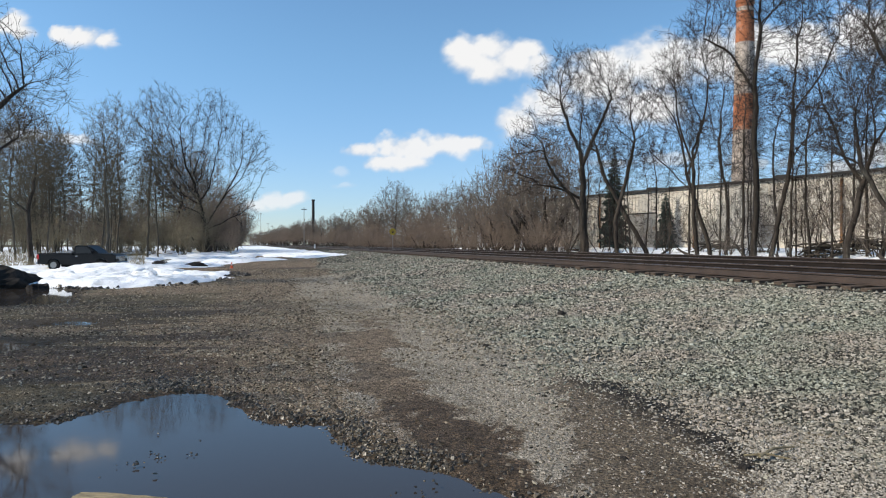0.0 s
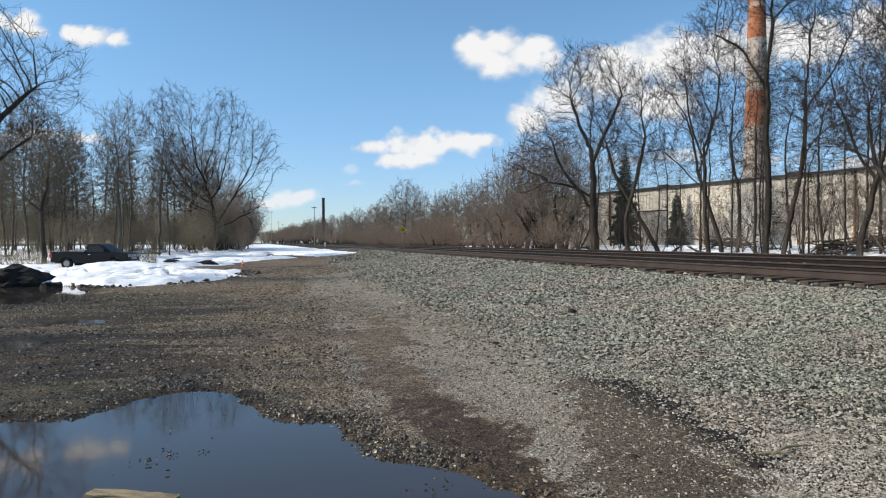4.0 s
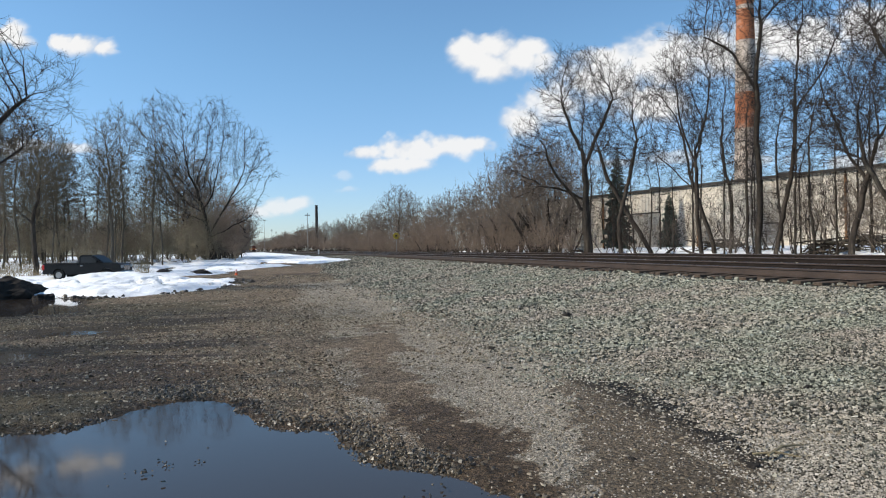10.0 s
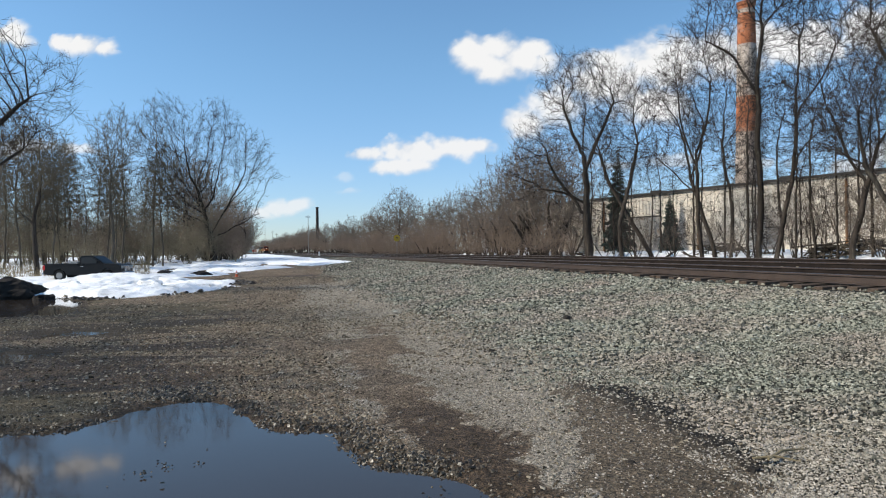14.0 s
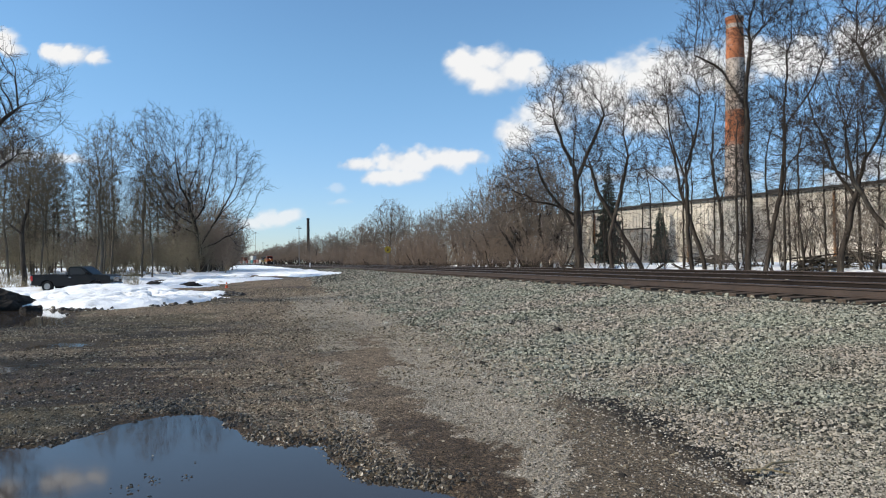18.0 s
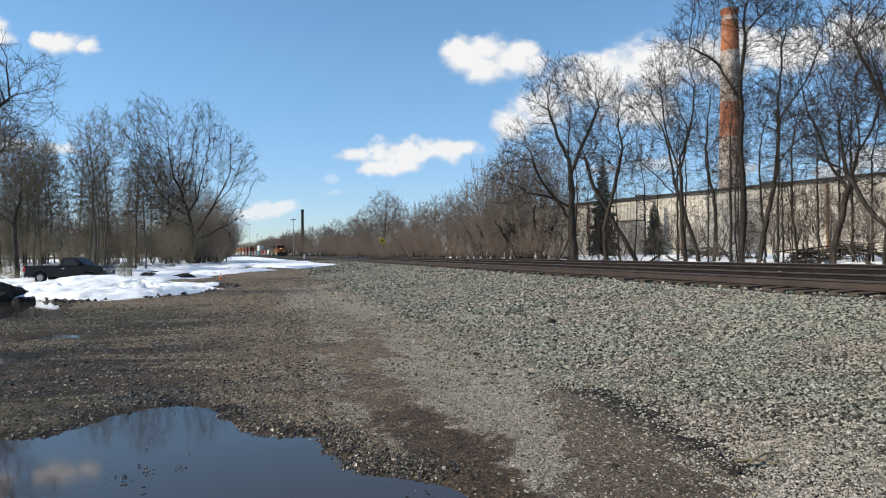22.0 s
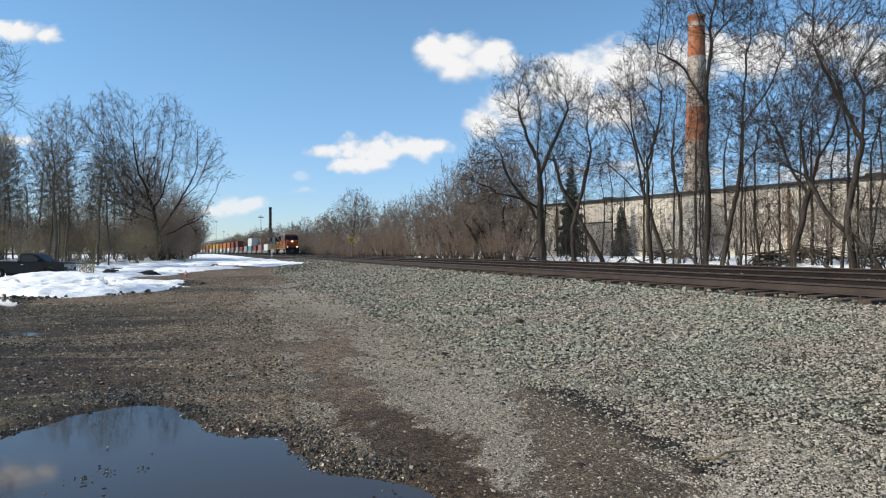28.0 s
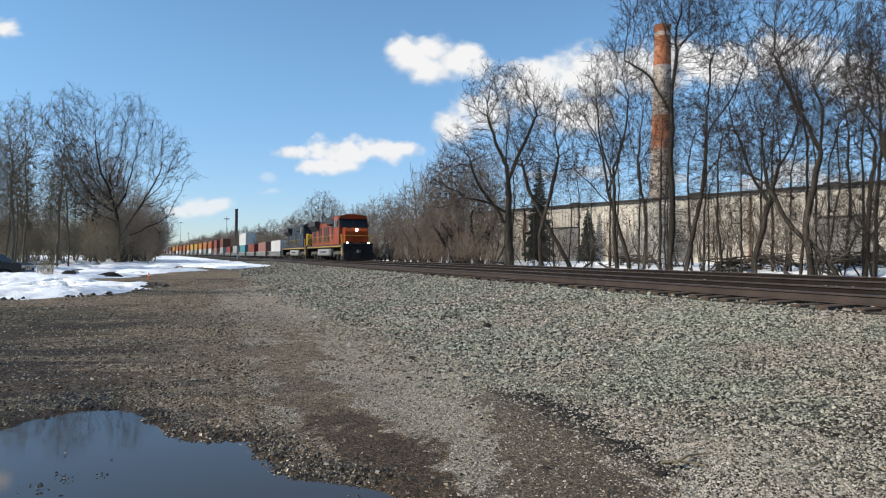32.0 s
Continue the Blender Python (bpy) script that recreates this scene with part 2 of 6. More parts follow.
M_WEED = surface("dry_weeds", (0.30, 0.235, 0.14), 0.9, var=0.3, scale=0.3, fine=4, bumpiness=0)
M_NEEDLE = surface("dark_needles", (0.085, 0.11, 0.09), 0.8, var=0.4, scale=2, fine=12, bumpiness=0)
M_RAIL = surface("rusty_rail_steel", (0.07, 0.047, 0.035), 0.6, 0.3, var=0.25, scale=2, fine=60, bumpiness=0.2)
# grime plus the shade under the rail head, put into the colour
M_RAILWEB = surface("shaded_grimy_rail_web", (0.022, 0.016, 0.013), 0.85, 0.0, var=0.3, scale=2, fine=40, bumpiness=0.2)
M_RAILTOP = surface("worn_rail_head", (0.25, 0.23, 0.22), 0.28, 0.9, var=0.15, scale=4, fine=60, bumpiness=0.05)
M_TIE = surface("creosoted_timber", (0.085, 0.062, 0.046), 0.9, var=0.4, scale=2, fine=30, bumpiness=0.6, stretch=(1, 8, 8))


# ---- helpers for meshes ----
def mesh_from(name, verts, faces, mats=(), smooth=False):
    me = bpy.data.meshes.new(name)
    me.from_pydata([tuple(v) for v in verts], [], [tuple(f) for f in faces])
    for m in mats:
        me.materials.append(m)
    if smooth:
        me.polygons.foreach_set("use_smooth", np.ones(len(me.polygons), bool))
    return me


def mesh_np(name, verts, faces, mat, smooth=False):
    """A mesh from arrays of corners and of faces that all have the same number of corners."""
    me = bpy.data.meshes.new(name)
    k = faces.shape[1]
    me.vertices.add(len(verts))
    me.vertices.foreach_set("co", verts.astype(np.float32).ravel())
    me.loops.add(faces.size)
    me.loops.foreach_set("vertex_index", faces.astype(np.int32).ravel())
    me.polygons.add(len(faces))
    me.polygons.foreach_set("loop_start", np.arange(0, faces.size, k, dtype=np.int32))
    me.polygons.foreach_set("use_smooth", np.full(len(faces), smooth))
    me.materials.append(mat)
    me.update(calc_edges=True)
    return me


def attribute(me, name, values):
    a = me.attributes.new(name, "FLOAT", "POINT")
    a.data.foreach_set("value", np.asarray(values, np.float32).ravel())


def part(name, bm, material, parent, label=""):
    me = bpy.data.meshes.new(name)
    bm.to_mesh(me)
    bm.free()
    for m in material if isinstance(material, (list, tuple)) else (material,):
        me.materials.append(m)
    ob = new(name, me)
    ob.parent = parent
    return tagged(ob, label)


def share(name, me, parent, m=None, label=""):
    ob = new(name, me)
    ob.parent = parent
    if m is not None:
        ob.matrix_basis = m
    return tagged(ob, label)


def box(bm, lo, hi, bevel=0.0):
    geo = bmesh.ops.create_cube(bm, size=1.0)["verts"]
    c, s = [(a + b) / 2 for a, b in zip(lo, hi)], [b - a for a, b in zip(lo, hi)]
    for v in geo:
        v.co = Vector((c[i] + v.co[i] * s[i] for i in range(3)))
    if bevel:
        edges = list({e for v in geo for e in v.link_edges})
        bmesh.ops.bevel(bm, geom=edges, offset=bevel, segments=1, affect="EDGES", profile=0.7)
    return geo


def boxed(lo, hi, bevel=0.0):
    bm = bmesh.new()
    box(bm, lo, hi, bevel)
    return bm


def rod(bm, a, b, r, r2=None, sides=8, caps=True):
    a, b = Vector(a), Vector(b)
    d = b - a
    m = Matrix.Translation((a + b) / 2) @ d.to_track_quat("Z", "Y").to_matrix().to_4x4()
    bmesh.ops.create_cone(bm, cap_ends=caps, segments=sides, radius1=r, radius2=r if r2 is None else r2, depth=d.length, matrix=m)


def rods(pairs, r, sides=6):
    bm = bmesh.new()
    for a, b in pairs:
        rod(bm, a, b, r, sides=sides)
    return bm


def slab(outline, lo, hi, axis="x", bevel=0.0):
    """A plate with an outline in the two other axes, from lo to hi along the axis."""
    bm = bmesh.new()
    put = {"x": lambda p, q, d: (d, p, q), "y": lambda p, q, d: (p, d, q), "z": lambda p, q, d: (p, q, d)}[axis]
    vs = [bm.verts.new(put(p, q, lo)) for p, q in outline]
    f = bm.faces.new(vs)
    ext = bmesh.ops.extrude_face_region(bm, geom=[f])["geom"]
    step = Vector(put(0, 0, hi - lo))
    for v in (g for g in ext if isinstance(g, bmesh.types.BMVert)):
        v.co += step
    bmesh.ops.recalc_face_normals(bm, faces=bm.faces[:])
    if bevel:
        bmesh.ops.bevel(bm, geom=bm.edges[:], offset=bevel, segments=2, affect="EDGES")
    return bm


def thing(name, m, label, category, group="", kind=""):
    ob = new(name)
    ob.matrix_basis = m
    ob.empty_display_size = 0.2
    return tagged(ob, label, category, group, kind)


def value_noise(x, y, seed=0):
    xi, yi = np.floor(x).astype(np.int64), np.floor(y).astype(np.int64)
    fx, fy = x - xi, y - yi
    fx, fy = fx * fx * (3 - 2 * fx), fy * fy * (3 - 2 * fy)

    def h(a, b):
        n = (a * 374761393 + b * 668265263 + seed * 974634777) & 0x7FFFFFFF
        n = ((n ^ (n >> 13)) * 1274126177) & 0x7FFFFFFF
        return ((n ^ (n >> 16)) & 0xFFFF) / 65535.0

    return (h(xi, yi) * (1 - fx) + h(xi + 1, yi) * fx) * (1 - fy) + (h(xi, yi + 1) * (1 - fx) + h(xi + 1, yi + 1) * fx) * fy


def fractal(x, y, seed=0, octaves=4):
    return sum(value_noise(x * 2**k, y * 2**k, seed + k) * 0.5**k for k in range(octaves)) / sum(0.5**k for k in range(octaves))


def inside(poly, x, y):
    """Metres inside an outline (negative outside)."""
    p = np.array(poly, float)
    q = np.roll(p, -1, 0)
    best, odd = np.full(x.shape, 1e9), np.zeros(x.shape, bool)
    for (ax, ay), (bx, by) in zip(p, q):
        t = np.clip(((x - ax) * (bx - ax) + (y - ay) * (by - ay)) / ((bx - ax) ** 2 + (by - ay) ** 2 + 1e-9), 0, 1)
        best = np.minimum(best, np.hypot(x - ax - t * (bx - ax), y - ay - t * (by - ay)))
        cross = (ay > y) != (by > y)
        odd ^= cross & (x < (bx - ax) * (y - ay) / (by - ay + 1e-12) + ax)
    return np.where(odd, best, -best)


def smooth(t):
    t = np.clip(t, 0, 1)
    return t * t * (3 - 2 * t)


# ---- plan ----
BEND = 8600.0                       # the track bends left: x falls by y^2 / BEND
NEAR_TRACK, FAR_TRACK = 10.9, 15.1  # centre lines abeam of the camera
RAIL_NEAR, RAIL_FAR = (1.004, 1.050), (1.085, 1.150)   # tops of the left and right rails

PUDDLE = [(-2.42, 6.9), (-1.93, 6.79), (-1.74, 7.11), (-1.34, 7.7), (-0.97, 7.84), (-0.54, 7.46), (-0.33, 6.56), (0.07, 6.25), (0.41, 6.18),
          (0.47, 5.7), (0.59, 5.19), (0.8, 4.98), (1.0, 4.82), (1.2, 4.42), (1.34, 3.9), (1.2, 2.5), (-1, 1.8), (-4, 3), (-4.5, 6.2)]
POND = [(-5.4, 20.3), (-6.0, 22.6), (-6.6, 25.4), (-8.2, 28), (-11, 28.2), (-16, 28), (-18, 21), (-9, 19.0)]
WALLOW = [(-3.4, 11.2), (-3.3, 12.6), (-4.6, 13.0), (-6.5, 13.2), (-6.8, 11.4), (-5, 10.9)]
WALLOW_2 = [(-3.0, 14.3), (-3.2, 15.6), (-4.3, 16.0), (-5.0, 15.9), (-4.9, 14.8), (-4.0, 14.5)]
WATERS = ((PUDDLE, 1.0), (POND, 1.0), (WALLOW, 0.4), (WALLOW_2, 0.42))
SOFT_MUD = [(1.78, 14.6), (2.0, 11.0), (1.5, 7.6), (1.72, 6.5), (1.68, 5.5), (1.68, 4.92), (1.62, 3.98), (1.6, 3.2), (1.1, 3.2), (1.12, 4.3), (0.98, 5.3), (0.85, 6.5), (0.7, 7.6), (0.75, 10.1)]
DAMP = [(3.0, 7.2), (3.45, 6.8), (3.4, 5.6), (3.38, 4.8), (3.42, 4.2), (2.9, 3.75), (2.3, 3.4), (1.62, 3.4), (1.85, 4.3), (2.2, 4.9), (2.55, 5.74)]
BANK = [(-6.4, 25.8), (-6.2, 26.6), (-4.1, 28.2), (-2.7, 31.3), (-1.9, 36.1), (-2.6, 40.5), (-5, 40.3), (-8, 41.5), (-11, 44), (-16, 46), (-30, 44),
        (-30, 28), (-12, 28.6), (-8.9, 28.6), (-7.2, 27.2)]
FIELD = [(-4.2, 50), (-2.4, 58), (0.3, 61), (3.9, 62.5), (6.4, 66), (5.4, 72), (4.6, 84), (3, 130), (-4, 280), (-12, 420), (-60, 420), (-90, 140), (-70, 46), (-14, 45.5), (-8, 46.5)]


def lateral(x, y):
    y = np.clip(y, 0, 900)
    return x + y * y / BEND


def track_x(centre, s):
    return centre - max(0.0, s) ** 2 / BEND


def basin(x, y):
    d = np.full(np.shape(x), -9.0)
    wob = (fractal(x * 2.2, y * 2.2, 5) - 0.5) * 0.5
    for poly, k in WATERS:
        d = np.maximum(d, inside(poly, x, y) * k + (k - 1) * 0.25)
    return d + wob * 0.6 + (fractal(x * 8, y * 7, 6) - 0.5) * 0.16


def ruts_and_shadows(x, y):
    """Long bands across the lot, wet ruts and painted tree shadows alike: high where they lie dark."""
    return 0.6 * fractal(x * 0.12 + y * 0.05, y * 1.2, 36) + 0.4 * fractal(x * 0.35, y * 4.0, 39)


def softness(x, y):
    """Ragged patches of stone-free mud: above 0 inside."""
    return inside(SOFT_MUD, x, y) + (fractal(x * 1.3, y * 0.9, 34) - 0.5) * 1.2 + (fractal(x * 4, y * 3, 37) - 0.5) * 0.9 + (fractal(x * 14, y * 12, 47) - 0.5) * 0.5


def dampness(x, y):
    """Dark wet patches in the grit: above 0 inside."""
    d = inside(DAMP, x, y) + 0.05
    return d + (fractal(x * 2.4, y * 2.0, 35) - 0.5) * 0.7 + (fractal(x * 7, y * 6, 38) - 0.5) * 0.55 + (fractal(x * 16, y * 14, 48) - 0.5) * 0.5


def height(x, y):
    x, y = np.asarray(x, float), np.asarray(y, float)
    u = lateral(x, y)
    rise = 0.6 * smooth((y - 47) / 32)
    side = np.interp(u, [2.2, 4.0, 7.0, 9.45], [0, 0.15, 0.55, 0.94])
    z = rise * (1 - side) + 0.80 * side
    z = np.where(u > 9.45, np.interp(u, [9.45, 12.6, 13.4, 17.2, 19.6, 24, 29, 60], [0.752, 0.80, 0.90, 0.92, 0.55, 0.85, 1.12, 1.2]), z)
    rough = np.clip((14 - u) / 8, 0.15, 1)
    z = z + rough * ((fractal(x * 0.35, y * 0.35, 11) - 0.5) * 0.10 + (fractal(x * 1.7, y * 1.7, 12) - 0.5) * 0.035) * smooth((90 - y) / 60)
    d = basin(x, y)
    near = (d > -1.2)
    return np.where(near, z * smooth((-0.1 - d) / 1.1 + 0.25) - 0.075 * smooth((d + 0.28) / 0.55), z)


def spread(lo, hi, step, far_lo, far_hi, growth):
    mid = list(np.arange(lo, hi, step))
    out, s = [], step
    x = hi
    while x < far_hi:
        out.append(x)
        s *= growth
        x += s
    low, s, x = [], step, lo
    while x > far_lo:
        s *= growth
        x -= s
        low.append(x)
    return np.array(low[::-1] + mid + out + [far_hi])


def make_ground():
    xs = spread(-7.0, 11.0, 0.10, -3600, 3600, 1.07)
    ys = spread(1.6, 13.0, 0.10, -2500, 3900, 1.035)
    gx, gy = np.meshgrid(xs, ys)
    x, y = gx.ravel(), gy.ravel()
    z = height(x, y)
    n, m = len(xs), len(ys)
    i = (np.arange(m - 1)[:, None] * n + np.arange(n - 1)[None]).ravel()
    faces = np.stack([i, i + 1, i + n + 1, i + n], 1)
    me = mesh_np("ground", np.stack([x, y, z], 1), faces, M_GROUND, True)
    u = lateral(x, y)
    d = basin(x, y)
    edge = 3.3 + (fractal(x * 0.6, y * 0.3, 31) - 0.5) * 1.6
    attribute(me, "ballast", np.clip((u - edge) / 1.6 + 0.5, 0, 1) * np.clip((19.5 - u) / 1.0, 0, 1) * (y > -300))
    grit = np.clip((u - 0.7 + (fractal(x * 0.5, y * 0.25, 32) - 0.5) * 2.4) / 1.4 + 0.3, 0, 1)
    grit = grit * (1 - smooth((y - 31) / 8) * smooth((4.2 - u) / 1.5))
    mud, damp = softness(x, y), dampness(x, y)
    grit = np.minimum(grit, np.clip(0.5 - mud / 0.6, 0, 1))
    attribute(me, "grit", grit)
    wet = np.maximum(np.clip(0.5 + (d + 0.25) / 0.5, 0, 1), np.clip(0.55 + damp / 0.35, 0, 0.97))
    wet = np.maximum(wet, np.clip(0.45 + mud / 0.7, 0, 0.85) * smooth((9.5 - y) / 4))
    # left of the lot: wet ruts, with tree-shadow bands put into the colour
    wet = np.maximum(wet, np.clip((0.6 - u) / 2.6, 0, 1) * smooth((26 - y) / 10) * (0.12 + 0.88 * smooth((ruts_and_shadows(x, y) - 0.46) / 0.09)))
    wet = np.maximum(wet, 0.85 * np.exp(-((y - 43 - 0.6 * x) / 6.5) ** 2) * smooth((fractal(x * 0.25, y * 0.5, 84) - 0.36) / 0.12) * smooth((5.5 - u) / 2))
    attribute(me, "wet", wet)
    woods = np.maximum(smooth((y - 52) / 10) * smooth((-6 - u) / 4 + 1), smooth((u - 19.5) / 1.5))
    woods = np.maximum(woods, smooth((-24 - u) / 5) * (y > -60))
    woods = np.maximum(woods, 0.62 * smooth((0.2 - x) / 2.5) * smooth((fractal(x * 0.25, y * 0.5, 88) - 0.30) / 0.25) * (y > 0) * (y < 40))
    woods = np.maximum(woods, ((u > 9.7) & (u < 17.4)) * 0.8)
    attribute(me, "litter", woods)
    ob = new("ground", me)
    tagged(ob, "muddy gravel lot of brown dirt, grit and puddle hollows", "ground", kind="structure")


def make_water():
    for name, poly, z, label in (("puddle_1", PUDDLE, -0.036, "broad muddy puddle mirroring the blue sky"), ("puddle_2", POND, -0.036, "still meltwater pool beside the snow bank"),
                                 ("puddle_3", WALLOW, -0.036, "shallow rut puddle on the dirt"), ("puddle_4", WALLOW_2, -0.036, "shallow rut puddle on the dirt")):
        c = np.mean(poly, 0)
        bm = bmesh.new()
        grow = 1.25 if name != "puddle_1" else 1.18
        bm.faces.new([bm.verts.new((c[0] + (p - c[0]) * grow, c[1] + (q - c[1]) * grow, z)) for p, q in poly])
        bmesh.ops.triangulate(bm, faces=bm.faces[:])
        bmesh.ops.recalc_face_normals(bm, faces=bm.faces[:])
        for f in bm.faces:
            if f.normal.z < 0:
                f.normal_flip()
        me = bpy.data.meshes.new(name)
        bm.to_mesh(me)
        bm.free()
        me.materials.append(M_WATER)
        tagged(new(name, me), label, "puddle", kind="structure")


def snow_sheet(name, xs, ys, thick, label):
    gx, gy = np.meshgrid(xs, ys)
    x, y = gx.ravel(), gy.ravel()
    t = thick(x, y)
    n, m = len(xs), len(ys)
    i = (np.arange(m - 1)[:, None] * n + np.arange(n - 1)[None]).ravel()
    faces = np.stack([i, i + 1, i + n + 1, i + n], 1)
    faces = faces[(t[faces] > 0.0).sum(1) >= 1]
    used, inv = np.unique(faces, return_inverse=True)
    z = height(x, y) + np.where(t > 0, t + 0.01, -0.03)
    me = mesh_np(name, np.stack([x, y, z], 1)[used], inv.reshape(-1, 4), M_SNOW, True)
    tagged(new(name, me), label, "snow", kind="stuff")


def bank_thickness(x, y):
    d = inside(BANK, x, y) + (fractal(x * 0.9, y * 0.9, 41) - 0.5) * 1.6
    holes = fractal(x * 0.5, y * 0.35, 44)
    mound = 0.44 * np.exp(-((x + 8.7) / 2.3) ** 2 - ((y - 39.8) / 2.4) ** 2)
    t = (0.08 + 0.12 * np.exp(-((y - 29.0) / 2.2) ** 2)) * smooth(d / 0.8) + mound * smooth(d / 1.5) + ((fractal(x * 1.2, y * 1.2, 42) - 0.42) * 0.34 + (fractal(x * 4.5, y * 3.5, 43) - 0.5) * 0.13) * smooth(d / 0.6)
    bare = smooth((0.6 * holes + 0.4 * fractal(x * 1.6, y * 1.2, 45) - 0.525) / 0.04) * (1 - smooth(mound / 0.3))
    return np.where((d > 0) & (bare < 0.5), t, -0.1)


def field_thickness(x, y):
    d = inside(FIELD, x, y) + (fractal(x * 0.5, y * 0.4, 51) - 0.5) * 2.2
    holes = 0.6 * fractal(x * 0.3, y * 0.22, 54) + 0.4 * fractal(x * 1.1, y * 0.8, 55)
    u = lateral(x, y)
    woods = smooth((-4 - u) / 6) * smooth((y - 62) / 12)
    t = 0.16 * smooth(d / 1.0) + ((fractal(x * 0.8, y * 0.8, 52) - 0.5) * 0.2 + (fractal(x * 2.2, y * 2, 53) - 0.5) * 0.16) * smooth(d)
    strip = np.exp(-((y - 47.5 - 0.2 * x) / 1.4) ** 2) * smooth((x + 12) / 4)
    return np.where((d > 0) & (holes + 0.10 * woods + 0.3 * strip < 0.57), t, -0.1)


def yard_thickness(x, y):
    u = lateral(x, y)
    n = fractal(x * 0.35, y * 0.35, 61)
    t = 0.14 * smooth((n - 0.43) / 0.08) + (fractal(x, y, 62) - 0.5) * 0.14
    return np.where((n > 0.43) & (u > 20.5) & (u < 46) & (y < 95), t, -0.1)


def make_snow():
    snow_sheet("snow_bank", np.arange(-24, -1, 0.14), np.arange(24, 47, 0.14), bank_thickness, "ploughed bank of old white snow with dirty edges")
    snow_sheet("snow_field", np.arange(-75, 9, 0.45), np.concatenate([np.arange(44, 90, 0.45), np.arange(90, 420, 3.0)]), field_thickness, "thin melting snow cover with bare patches")
    snow_sheet("snow_yard", np.arange(20, 50, 0.4), np.arange(14, 95, 0.4), yard_thickness, "patchy melting snow beyond the tracks")


# a crushed stone as it shows above its bed: a rim of five corners and a broken top edge
RIM = [(math.cos(2 * math.pi * k / 5), math.sin(2 * math.pi * k / 5), -0.5) for k in range(5)]
CRAG = np.array(RIM + [(0.45, 0.18, 0.85), (-0.45, -0.18, 0.85)], float)
CRAG_F = np.array([(0, 1, 5), (1, 2, 6), (1, 6, 5), (2, 3, 6), (3, 4, 6), (4, 5, 6), (4, 0, 5)])


def scatter_stones(name, x, y, size, sink, mat, label, rng):
    n = len(x)
    v = CRAG[None] * (0.65 + 0.6 * rng.random((n, 7, 1))) + rng.normal(0, 0.16, (n, 7, 3))
    v *= size[:, None, None] * np.stack([0.85 + 0.7 * rng.random(n), 0.55 + 0.4 * rng.random(n), 0.42 + 0.36 * rng.random(n)], 1)[:, None]
    a = rng.random(n) * 2 * np.pi
    ca, sa = np.cos(a)[:, None], np.sin(a)[:, None]
    tilt = rng.normal(0, 0.35, (n, 1))
    vx, vy, vz = v[..., 0], v[..., 1], v[..., 2]
    vy, vz = vy - tilt * vz, vz + tilt * vy
    out = np.stack([ca * vx - sa * vy + x[:, None], sa * vx + ca * vy + y[:, None], vz + (height(x, y) + size * sink)[:, None]], 2)
    faces = (CRAG_F[None] + 7 * np.arange(n)[:, None, None]).reshape(-1, 3)
    me = mesh_np(name, out.reshape(-1, 3), faces, mat)
    return tagged(new(name, me), label, "gravel", kind="stuff")


